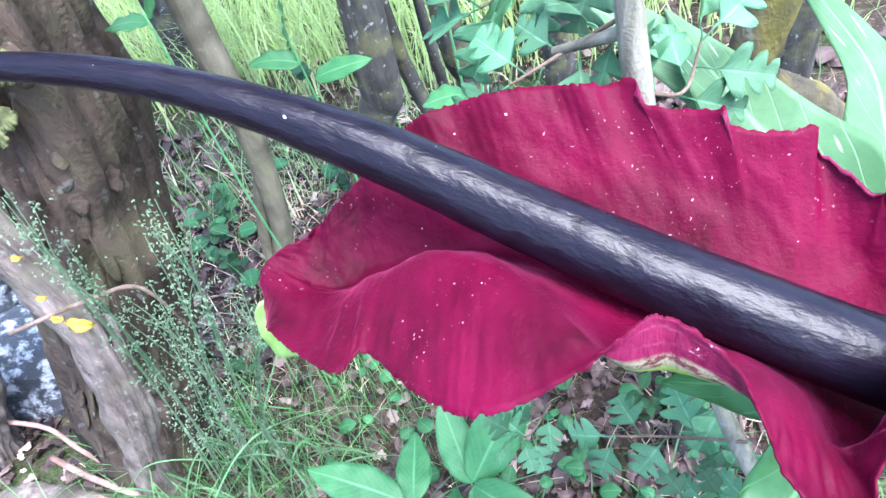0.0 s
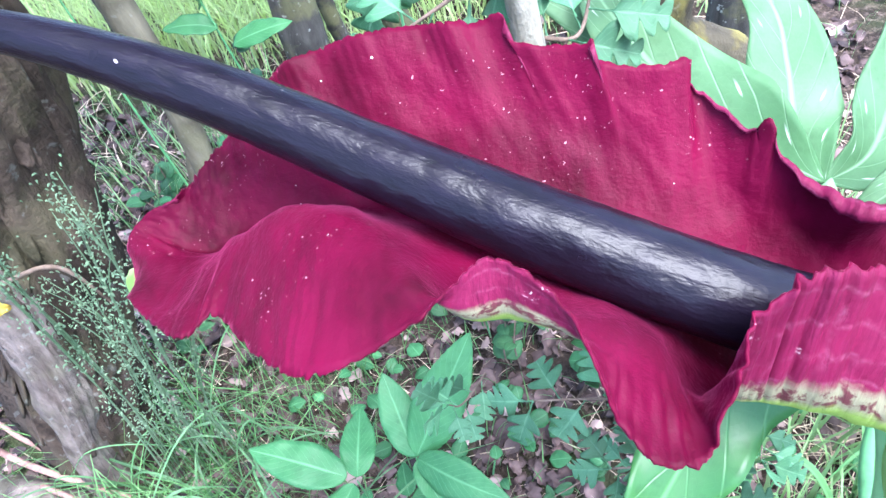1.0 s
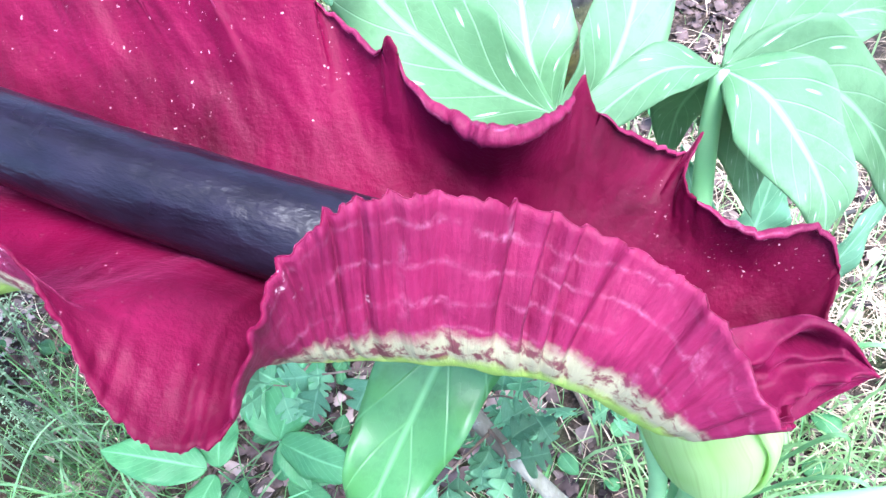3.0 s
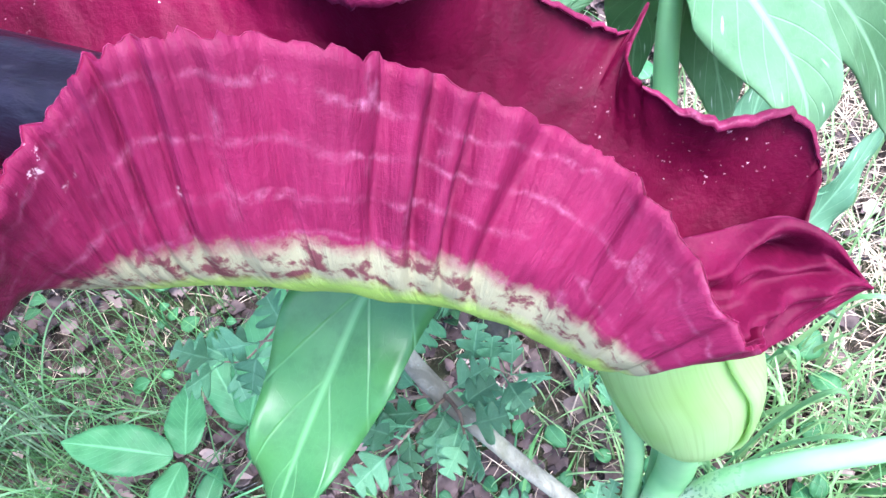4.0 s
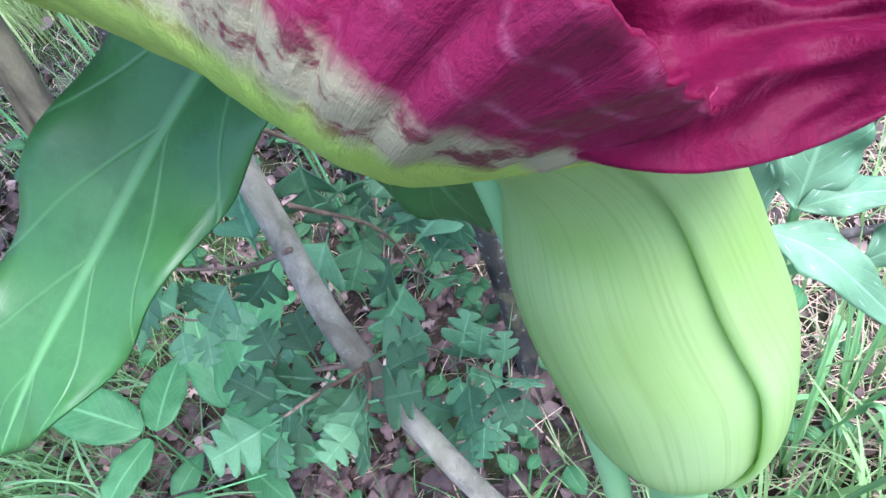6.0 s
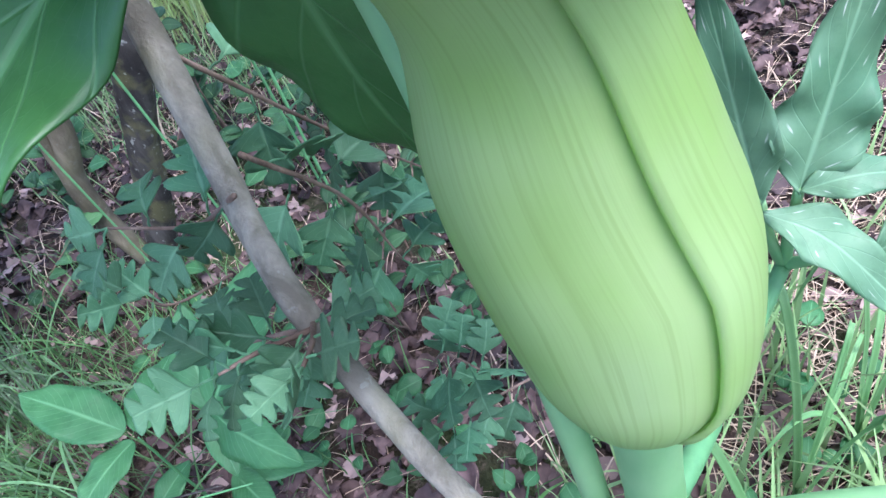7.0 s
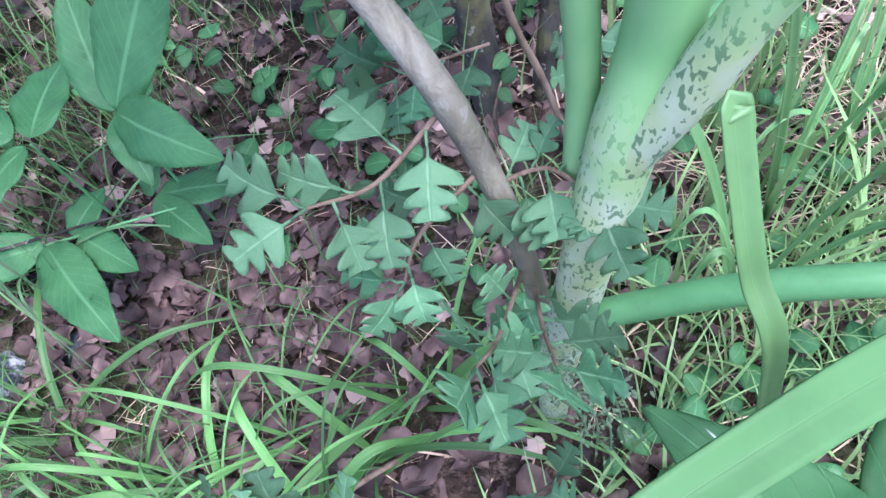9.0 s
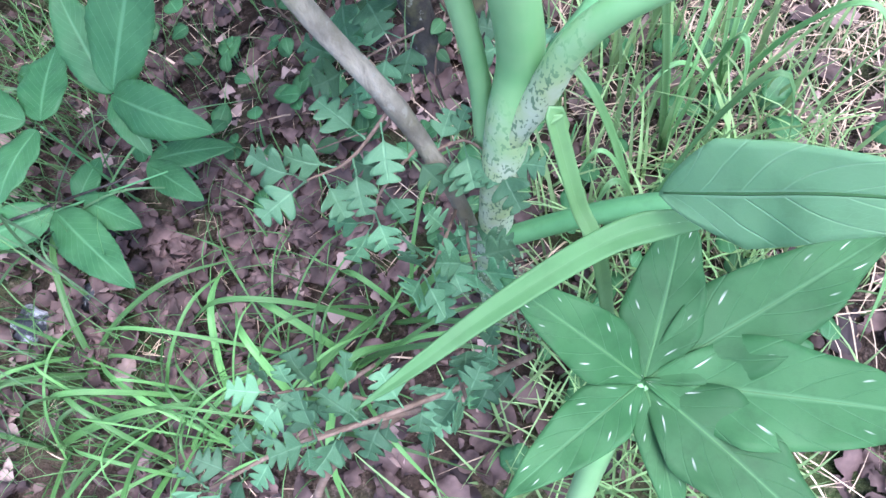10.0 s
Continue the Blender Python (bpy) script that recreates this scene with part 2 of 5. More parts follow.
M_INNER, M_OUTER, M_TUBE, M_SPADIX = spathe_inner_material(), spathe_outer_material(), tube_material(), spadix_material()
M_FOLD = spathe_inner_material("spathe_fold", (0.055, 0.0013, 0.014), (0.15, 0.0035, 0.036))
M_STEM, M_PETIOLE = stem_material("arum_stem", 0.75), stem_material("arum_petiole", 0.0)
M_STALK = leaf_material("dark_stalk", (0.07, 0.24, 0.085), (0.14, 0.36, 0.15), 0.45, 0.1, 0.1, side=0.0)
M_PETIOLE_SPOT = stem_material("arum_petiole_mottled", 0.55)
M_ARUM = leaf_material("arum_leaf", (0.075, 0.178, 0.072), (0.17, 0.305, 0.155), 0.45, 0.25, 0.6, 0.9, side=7.0, spec=0.22)
M_ARUM_BACK = leaf_material("back_arum_leaf", (0.09, 0.225, 0.115), (0.2, 0.37, 0.21), 0.4, 0.25, 0.5, 1.0, side=7.0, spec=0.5)
# darker copy of the arum leaf, with the flower's shade in its colour
M_ARUM_SHADED = leaf_material("shaded_arum_leaf", (0.028, 0.105, 0.034), (0.065, 0.18, 0.065), 0.55, 0.2, 0.35, 0.8, side=7.0, spec=0.22)
M_STRAP = leaf_material("strap_leaf_green", (0.04, 0.125, 0.036), (0.075, 0.2, 0.065), 0.5, 0.3, 0.4, side=0.0, spec=0.3)
M_CLOSE = leaf_material("close_leaf", (0.2, 0.42, 0.2), (0.34, 0.56, 0.32), 0.45, 0.35, 0.6, side=6.0)
M_ARUM_PLAIN = leaf_material("arum_leaf_plain", (0.035, 0.14, 0.034), (0.085, 0.24, 0.066), 0.34, 0.25, 0.55, side=5.0)
M_HAW = leaf_material("hawthorn_leaf", (0.055, 0.17, 0.08), (0.15, 0.31, 0.165), 0.45, 0.28, 0.4, low=0.55, high=1.4, spec=0.3)
M_SEEDLING = leaf_material("seedling_leaf", (0.04, 0.155, 0.052), (0.092, 0.262, 0.098), 0.42, 0.28, 0.5, low=0.75, high=1.25, side=12.0, spec=0.4)
# dark green leaf, darkened further to carry the thicket's shade
M_UNDER_SHADED = leaf_material("shaded_undergrowth_leaf", (0.024, 0.085, 0.03), (0.062, 0.165, 0.06), 0.5, 0.25, 0.3, low=0.6, high=1.5, spec=0.4)
M_PALE = leaf_material("pale_grass", (0.085, 0.24, 0.065), (0.18, 0.37, 0.14), 0.38, 0.3, 0.4, low=0.6, high=1.3, side=0.0)
M_LONG = leaf_material("long_thin_grass", (0.05, 0.15, 0.042), (0.12, 0.25, 0.1), 0.42, 0.3, 0.3, low=0.5, high=1.3, side=0.0)
M_SMALL = leaf_material("small_leaf", (0.07, 0.2, 0.06), (0.17, 0.36, 0.11), 0.5, 0.3, 0.2, source="island", low=0.6, high=1.4)
M_GRASS = leaf_material("grass_blade", (0.05, 0.15, 0.035), (0.15, 0.31, 0.1), 0.45, 0.3, 0.25, source="island", low=0.5, high=1.4, side=0.0)
M_BANK = leaf_material("bank_grass", (0.12, 0.27, 0.075), (0.3, 0.45, 0.19), 0.42, 0.3, 0.3, source="island", low=0.6, high=1.4, side=0.0)
# lightened grass: the clearing's sunlight is put into this colour
M_MEADOW_SUNLIT = leaf_material("sunlit_meadow_grass", (0.26, 0.4, 0.085), (0.54, 0.62, 0.29), 0.45, 0.45, 0.25, source="island", low=0.6, high=1.5, side=0.0)
M_BROAD = leaf_material("broad_grass", (0.035, 0.14, 0.022), (0.1, 0.26, 0.058), 0.42, 0.28, 0.6, low=0.4, high=1.5, side=0.0)
M_WEED = leaf_material("weed_leaf", (0.08, 0.16, 0.075), (0.22, 0.31, 0.18), 0.5, 0.25, 0.1, source="island", low=0.5, high=1.3)
M_BARK = bark_material("old_bark", (0.028, 0.019, 0.014), (0.11, 0.079, 0.058), 0.4, (0.09, 0.09, 0.04), 22, 0.2)
M_BARK_LIMB = bark_material("split_limb_bark", (0.09, 0.07, 0.06), (0.33, 0.27, 0.235), 0.4, (0.16, 0.15, 0.1), 40, 0.35)
M_BARK_DARK = bark_material("dark_bark", (0.028, 0.026, 0.024), (0.1, 0.094, 0.084), 0.5, (0.17, 0.17, 0.07), 50, 0.7)
M_BARK_GREY = bark_material("grey_bark", (0.15, 0.14, 0.105), (0.37, 0.35, 0.28), 0.3, (0.2, 0.2, 0.1), 70, 0.3)
M_BARK_OLIVE = bark_material("olive_bark", (0.13, 0.115, 0.08), (0.26, 0.235, 0.165), 0.3, (0.17, 0.17, 0.08), 45, 0.2)
M_MOSSY = bark_material("mossy_bark", (0.06, 0.05, 0.035), (0.17, 0.15, 0.1), 0.95, (0.22, 0.19, 0.05), 40, 0.3)
M_CRUST = bark_material("crust_lichen", (0.09, 0.1, 0.035), (0.2, 0.21, 0.09), 0.0, scale=120)
M_LICHEN = bark_material("yellow_lichen", (0.4, 0.27, 0.04), (0.58, 0.42, 0.08), 0.0, scale=90)
M_TWIG = bark_material("twig_bark", (0.13, 0.09, 0.065), (0.3, 0.22, 0.17), 0.0, scale=90)
M_PINK = bark_material("pink_twig", (0.3, 0.17, 0.14), (0.48, 0.31, 0.26), 0.0, scale=90)
M_GROUND, M_LITTER, M_STONE, M_STRAW = ground_material(), litter_material(), stone_material(), straw_material()


# ---- building blocks ----
def spline(keys, s):
    """A smooth curve through (station, value...) rows, at the stations s."""
    k = np.array(keys, float)
    t, p = k[:, 0], k[:, 1:]
    d = np.gradient(p, t, axis=0)
    s = np.clip(np.asarray(s, float), t[0], t[-1])
    i = np.clip(np.searchsorted(t, s, "right") - 1, 0, len(t) - 2)
    h = (t[i + 1] - t[i])[:, None]
    f = ((s - t[i])[:, None]) / h
    return (2 * f**3 - 3 * f**2 + 1) * p[i] + (f**3 - 2 * f**2 + f) * h * d[i] + (3 * f**2 - 2 * f**3) * p[i + 1] + (f**3 - f**2) * h * d[i + 1]


def curve(points, count):
    """count places along a smooth curve through the points."""
    return spline([(n, *p) for n, p in enumerate(points)], np.linspace(0, len(points) - 1, count))


def mesh_of(name, verts, faces, material, uvs=None, smooth=True, slots=None, face_slots=None):
    me = bpy.data.meshes.new(name)
    me.from_pydata([tuple(v) for v in np.asarray(verts).reshape(-1, 3).tolist()], [], [tuple(f) for f in faces])
    for m in slots or [material]:
        me.materials.append(m)
    if uvs is not None:
        layer = me.uv_layers.new(name="UVMap")
        idx = np.empty(len(me.loops), int)
        me.loops.foreach_get("vertex_index", idx)
        layer.data.foreach_set("uv", np.asarray(uvs, float).reshape(-1, 2)[idx].ravel())
    if face_slots is not None:
        me.polygons.foreach_set("material_index", face_slots)
    me.polygons.foreach_set("use_smooth", [smooth] * len(me.polygons))
    me.update()
    return me


def grid_faces(n, m, start=0, closed=False, flip=False):
    out = []
    for i in range(n - 1):
        for j in range(m if closed else m - 1):
            k = (j + 1) % m
            f = (start + i * m + j, start + i * m + k, start + (i + 1) * m + k, start + (i + 1) * m + j)
            out.append(f[::-1] if flip else f)
    return out


def grid_uv(n, m):
    u, v = np.meshgrid(np.linspace(0, 1, m), np.linspace(0, 1, n))
    return np.stack([u, v], -1).reshape(-1, 2)


def normals_of(P):
    a, b = np.gradient(P, axis=0), np.gradient(P, axis=1)
    c = np.cross(a, b)
    return c / (np.linalg.norm(c, axis=-1, keepdims=True) + 1e-12)


def sheet(name, P, materials, thickness):
    """A sheet with two faces and a closed rim from a grid of places; materials: front and back."""
    n, m = P.shape[:2]
    N = normals_of(P)
    A, B = P + N * thickness / 2, P - N * thickness / 2
    size = n * m
    faces = grid_faces(n, m, flip=True) + grid_faces(n, m, size)
    slot = [0] * ((n - 1) * (m - 1)) + [1 % len(materials)] * ((n - 1) * (m - 1))
    rim = [j for j in range(m)] + [i * m + m - 1 for i in range(1, n)] + [(n - 1) * m + j for j in range(m - 2, -1, -1)] + [i * m for i in range(n - 2, 0, -1)]
    for a, b in zip(rim, rim[1:] + rim[:1]):
        faces.append((a, b, b + size, a + size))
        slot.append(0)
    uv = grid_uv(n, m)
    return mesh_of(name, np.concatenate([A.reshape(-1, 3), B.reshape(-1, 3)]), faces, None, np.concatenate([uv, uv]), slots=materials, face_slots=slot)


def tube_grid(points, radii, sides=12, rings=24, rough=0.0, freq=30.0, flute=0.0, seed=0, ridge=0.0):
    """Rings of places round a smooth line, with bumps."""
    c = curve(points, rings)
    r = spline([(n, v) for n, v in enumerate(radii)], np.linspace(0, len(radii) - 1, rings))[:, 0]
    t = np.gradient(c, axis=0)
    t /= np.linalg.norm(t, axis=1, keepdims=True)
    ref = np.array((0.31, 0.9, 0.29)) if abs(t[0][1]) < 0.8 else np.array((1.0, 0.1, 0.1))
    a = np.cross(t, ref)
    a /= np.linalg.norm(a, axis=1, keepdims=True)
    b = np.cross(t, a)
    ang = np.linspace(0, 2 * math.pi, sides, endpoint=False)
    P = np.empty((rings, sides, 3))
    for i in range(rings):
        for j, w in enumerate(ang):
            d = a[i] * math.cos(w) + b[i] * math.sin(w)
            k = 1.0
            if rough:
                q = Vector((c[i] + d * r[i]) * freq) + Vector((seed, 0, 0))
                k += rough * noise.fractal(q, 1.0, 2.0, 3)
            if flute:
                k += flute * math.sin(3 * w + seed + 2 * noise.noise(Vector((i * 0.1, seed, 0))))
            if ridge:
                k += ridge * (abs(noise.noise(Vector((math.cos(w) * 7.0, math.sin(w) * 7.0, i / rings * 5 + seed)))) * 1.6 - 0.35)
            P[i, j] = c[i] + d * r[i] * k
    return P


def tube_mesh(name, points, radii, material, sides=12, rings=24, **more):
    P = tube_grid(points, radii, sides, rings, **more)
    n = rings * sides
    verts = np.concatenate([P.reshape(-1, 3), [P[0].mean(0)], [P[-1].mean(0)]])
    faces = grid_faces(rings, sides, closed=True)
    faces += [(n, (j + 1) % sides, j) for j in range(sides)]
    last = (rings - 1) * sides
    faces += [(n + 1, last + j, last + (j + 1) % sides) for j in range(sides)]
    u, v = np.meshgrid(np.linspace(0, 1, sides), np.linspace(0, 1, rings))
    uv = np.concatenate([np.stack([u, v], -1).reshape(-1, 2), [[0.5, 0], [0.5, 1]]])
    return mesh_of(name, verts, faces, material, uv)


def part(name, me, parent, label=""):
    ob = new(name, me)
    ob.parent = parent
    return tagged(ob, label)


def thing(name, label, category, at=(0, 0, 0), group=""):
    ob = new(name)
    ob.location = at
    ob.empty_display_size = 0.02
    return tagged(ob, label, category, group)


def unit(v):
    v = np.asarray(v, float)
    return v / (np.linalg.norm(v) + 1e-12)


def lance(v):
    v = np.clip(v, 0, 1)
    return np.minimum(1.0, (v * 3.2) ** 0.8) * (1 - v ** 2.2) ** 0.9 * 1.02


def lobed(v):
    """Half the outline of a hawthorn leaf: a wedge, two pairs of toothed lobes and a blunt end."""
    stations = (0, 0.15, 0.20, 0.24, 0.28, 0.31, 0.34, 0.37, 0.40, 0.43, 0.46, 0.485, 0.51, 0.54, 0.57, 0.61, 0.64, 0.67, 0.70, 0.73, 0.75, 0.78, 0.81, 0.84, 0.87, 0.90, 0.93, 0.96, 1)
    reach = (0.03, 0.05, 0.38, 0.74, 0.9, 0.93, 1.0, 0.96, 1.0, 0.92, 0.8, 0.5, 0.24, 0.26, 0.6, 0.76, 0.75, 0.8, 0.74, 0.62, 0.42, 0.24, 0.28, 0.48, 0.52, 0.56, 0.5, 0.4, 0.08)
    return np.interp(v, stations, reach)


def oval(v):
    return np.sin(np.pi * np.clip(v, 0, 1) ** 0.75) ** 0.75


def toothed(v):
    """An oval with a saw-toothed rim."""
    return oval(v) * (1 + 0.05 * ((v * 19) % 1.0 - 0.5) * (v > 0.15))


def blade_grid(points, width, up, shape=lance, rows=18, cols=7, fold=0.25, wave=0.0, waves=3.0, seed=0, lobes=0, depth=0.5, twist=0.0):
    """Places of a leaf blade along a line: up is its face, fold lifts its halves, wave ruffles its rims, lobes cut them."""
    c = curve(points, rows)
    t = np.gradient(c, axis=0)
    t /= np.linalg.norm(t, axis=1, keepdims=True)
    side = np.cross(t, np.asarray(up, float))
    side /= np.linalg.norm(side, axis=1, keepdims=True)
    face = np.cross(side, t)
    v = np.linspace(0, 1, rows)
    w = np.maximum(shape(v), 0.02) * width / 2
    length = np.linalg.norm(np.diff(c, axis=0), axis=1).sum()
    rnd = random.Random(seed)
    ph = rnd.uniform(0, 6)
    P = np.empty((rows, cols, 3))
    for j, x in enumerate(np.linspace(-1, 1, cols)):
        ww = w.copy()
        shift = 0.0
        if shape is lobed:
            shift = 0.3 * abs(x) ** 1.6 * w
        if lobes:
            cut = (0.5 + 0.5 * np.cos(2 * math.pi * (v * lobes - 0.15))) ** 2.2
            cut = np.where(v < 0.2, 0.0, cut)
            ww = w * (1 - depth * cut * abs(x) ** 0.5)
            shift = 0.16 * length * abs(x) * np.clip((1 - v) * 4, 0, 1)
        tw = twist * v
        s = side * np.cos(tw)[:, None] + face * np.sin(tw)[:, None]
        f = face * np.cos(tw)[:, None] - side * np.sin(tw)[:, None]
        lift = fold * abs(x) * ww + wave * x * x * np.sin(2 * math.pi * waves * v + ph + (1.7 if x > 0 else 0)) * width
        P[:, j] = c + s * (x * ww)[:, None] + f * lift[:, None] + t * np.asarray(shift).reshape(-1, 1)
    return P


def arch(base, tip, sag, up=(0, 0, 1), count=4):
    """A line from base to tip that rises by sag in the middle."""
    a, b, u = np.array(base, float), np.array(tip, float), np.array(up, float)
    return [a + (b - a) * f + u * sag * math.sin(math.pi * f) for f in np.linspace(0, 1, count)]


def leaf_sheet(name, points, width, up, materials, thickness=0.0006, **more):
    return sheet(name, blade_grid(points, width, up, **more), materials, thickness)


def join_grids(name, grids, material):
    """Many small sheets in one mesh."""
    verts, faces, uvs, start = [], [], [], 0
    for P in grids:
        n, m = P.shape[:2]
        verts.append(P.reshape(-1, 3))
        faces += grid_faces(n, m, start)
        uvs.append(grid_uv(n, m))
        start += n * m
    return mesh_of(name, np.concatenate(verts), faces, material, np.concatenate(uvs))


# ---- ground ----
def height(x, y):
    """The forest floor: nearly level, a little higher towards the old tree."""
    left = 0.5 - 0.5 * math.tanh((x + 0.42) * 7)
    h = 0.04 + 0.06 * left * math.exp(-((y - 0.5) ** 2)) + 0.02 * math.tanh(y - 0.4)
    q = Vector((x, y, 0.0))
    return h + 0.018 * noise.noise(q * 3.1) + 0.008 * noise.noise(q * 9.0)


def build_ground():
    def axis(lo, hi):
        near = np.arange(lo, hi, 0.03)
        far = [3, 4, 6, 10, 20, 60]
        return np.concatenate([[lo - f for f in far[::-1]], near, [hi + f for f in far]])

    xs, ys = axis(-2.6, 1.6), axis(-0.6, 3.2)
    P = np.array([[(x, y, height(x, y)) for x in xs] for y in ys])
    me = mesh_of("ground", P, grid_faces(len(ys), len(xs)), M_GROUND)
    tagged(new("ground", me), "brown forest floor with bare soil and moss", "ground", kind="structure")


build_ground()


# ---- the dragon arum ----
NEAR_RIM = [
    (0, -0.152, 0.205, 0.765), (0.5, -0.135, 0.180, 0.790), (1, -0.112, 0.158, 0.800), (1.6, -0.089, 0.141, 0.812), (2.2, -0.080, 0.152, 0.808), (3, -0.052, 0.125, 0.818),
    (4, -0.021, 0.110, 0.829), (4.6, 0.010, 0.118, 0.841), (5.5, 0.036, 0.124, 0.857), (6, 0.053, 0.108, 0.850), (6.6, 0.062, 0.085, 0.830), (7, 0.070, 0.077, 0.822),
    (7.6, 0.087, 0.080, 0.819), (8, 0.094, 0.094, 0.830), (8.6, 0.107, 0.112, 0.836), (9, 0.118, 0.118, 0.841), (9.6, 0.136, 0.122, 0.837), (10, 0.153, 0.126, 0.826),
    (10.6, 0.177, 0.128, 0.806), (11, 0.200, 0.120, 0.789), (11.6, 0.213, 0.100, 0.781), (12, 0.222, 0.080, 0.763), (12.5, 0.232, 0.084, 0.745), (13, 0.238, 0.094, 0.733), (14, 0.246, 0.104, 0.722),
]
NEAR_MID = [
    (0, -0.150, 0.218, 0.785), (1, -0.110, 0.197, 0.787), (2, -0.080, 0.193, 0.806), (3, -0.050, 0.186, 0.824), (3.7, -0.028, 0.172, 0.833), (4.3, -0.006, 0.152, 0.836), (4.6, 0.004, 0.142, 0.837),
    (5.0, 0.021, 0.124, 0.832), (5.5, 0.036, 0.121, 0.832), (5.9, 0.049, 0.116, 0.833), (6.3, 0.059, 0.116, 0.830), (7, 0.076, 0.113, 0.818), (8, 0.092, 0.108, 0.796), (9, 0.112, 0.107, 0.789), (10, 0.142, 0.105, 0.777), (11, 0.172, 0.102, 0.755), (12, 0.197, 0.089, 0.737), (12.5, 0.212, 0.094, 0.728), (13, 0.226, 0.102, 0.720), (14, 0.240, 0.108, 0.715),
]
KEEL = [
    (0, -0.145, 0.226, 0.790), (1, -0.112, 0.214, 0.778), (2, -0.078, 0.219, 0.782), (3, -0.045, 0.217, 0.790), (4, -0.015, 0.206, 0.798), (5, 0.022, 0.186, 0.800),
    (6, 0.055, 0.171, 0.792), (7, 0.085, 0.157, 0.783), (8, 0.112, 0.148, 0.770), (9, 0.140, 0.141, 0.754), (10, 0.165, 0.136, 0.735), (11, 0.190, 0.130, 0.715), (12, 0.212, 0.122, 0.705), (13, 0.236, 0.115, 0.712), (14, 0.248, 0.112, 0.712),
]
FAR_MID = [
    (0, -0.136, 0.230, 0.794), (1, -0.114, 0.231, 0.790), (2, -0.090, 0.240, 0.797), (3, -0.055, 0.240, 0.815), (4, -0.020, 0.236, 0.822), (5, 0.020, 0.224, 0.821),
    (6, 0.058, 0.212, 0.816), (7, 0.092, 0.198, 0.808), (8, 0.122, 0.183, 0.794), (9, 0.154, 0.168, 0.778), (10, 0.184, 0.166, 0.762), (11, 0.212, 0.158, 0.742), (12, 0.244, 0.142, 0.722), (13, 0.256, 0.120, 0.716), (14, 0.258, 0.114, 0.714),
]
FAR_RIM = [
    (0, -0.128, 0.232, 0.795), (1, -0.113, 0.243, 0.800), (1.7, -0.099, 0.252, 0.809), (3, -0.060, 0.262, 0.838), (3.7, -0.039, 0.263, 0.845), (4.3, -0.017, 0.262, 0.849), (5, 0.008, 0.258, 0.852), (5.6, 0.030, 0.254, 0.851),
    (6, 0.045, 0.251, 0.850), (6.08, 0.047, 0.246, 0.846), (6.2, 0.052, 0.241, 0.846), (6.5, 0.066, 0.233, 0.847), (6.7, 0.076, 0.226, 0.851), (6.8, 0.079, 0.225, 0.845), (7, 0.088, 0.225, 0.840), (7.3, 0.104, 0.225, 0.837), (7.5, 0.111, 0.224, 0.839),
]
FAR_RIM += [
    (7.62, 0.111, 0.221, 0.833), (7.74, 0.114, 0.216, 0.827), (7.9, 0.121, 0.208, 0.824), (8.12, 0.132, 0.199, 0.821), (8.22, 0.136, 0.198, 0.828), (8.36, 0.137, 0.192, 0.819), (8.52, 0.141, 0.183, 0.814), (8.8, 0.152, 0.172, 0.809),
    (9.1, 0.162, 0.167, 0.810), (9.55, 0.179, 0.172, 0.803), (9.8, 0.189, 0.184, 0.800), (9.94, 0.194, 0.190, 0.802), (10.06, 0.196, 0.186, 0.792), (10.25, 0.205, 0.183, 0.780), (10.5, 0.218, 0.182, 0.767), (10.75, 0.229, 0.181, 0.764),
]
FAR_RIM += [
    (10.9, 0.235, 0.182, 0.771), (11.05, 0.229, 0.176, 0.766), (11.2, 0.224, 0.168, 0.765), (11.4, 0.226, 0.160, 0.762), (11.6, 0.236, 0.155, 0.754), (11.85, 0.251, 0.150, 0.748), (12.1, 0.267, 0.149, 0.747), (12.4, 0.271, 0.135, 0.738), (12.7, 0.263, 0.122, 0.728), (13.2, 0.264, 0.116, 0.724), (14, 0.262, 0.110, 0.718),
]


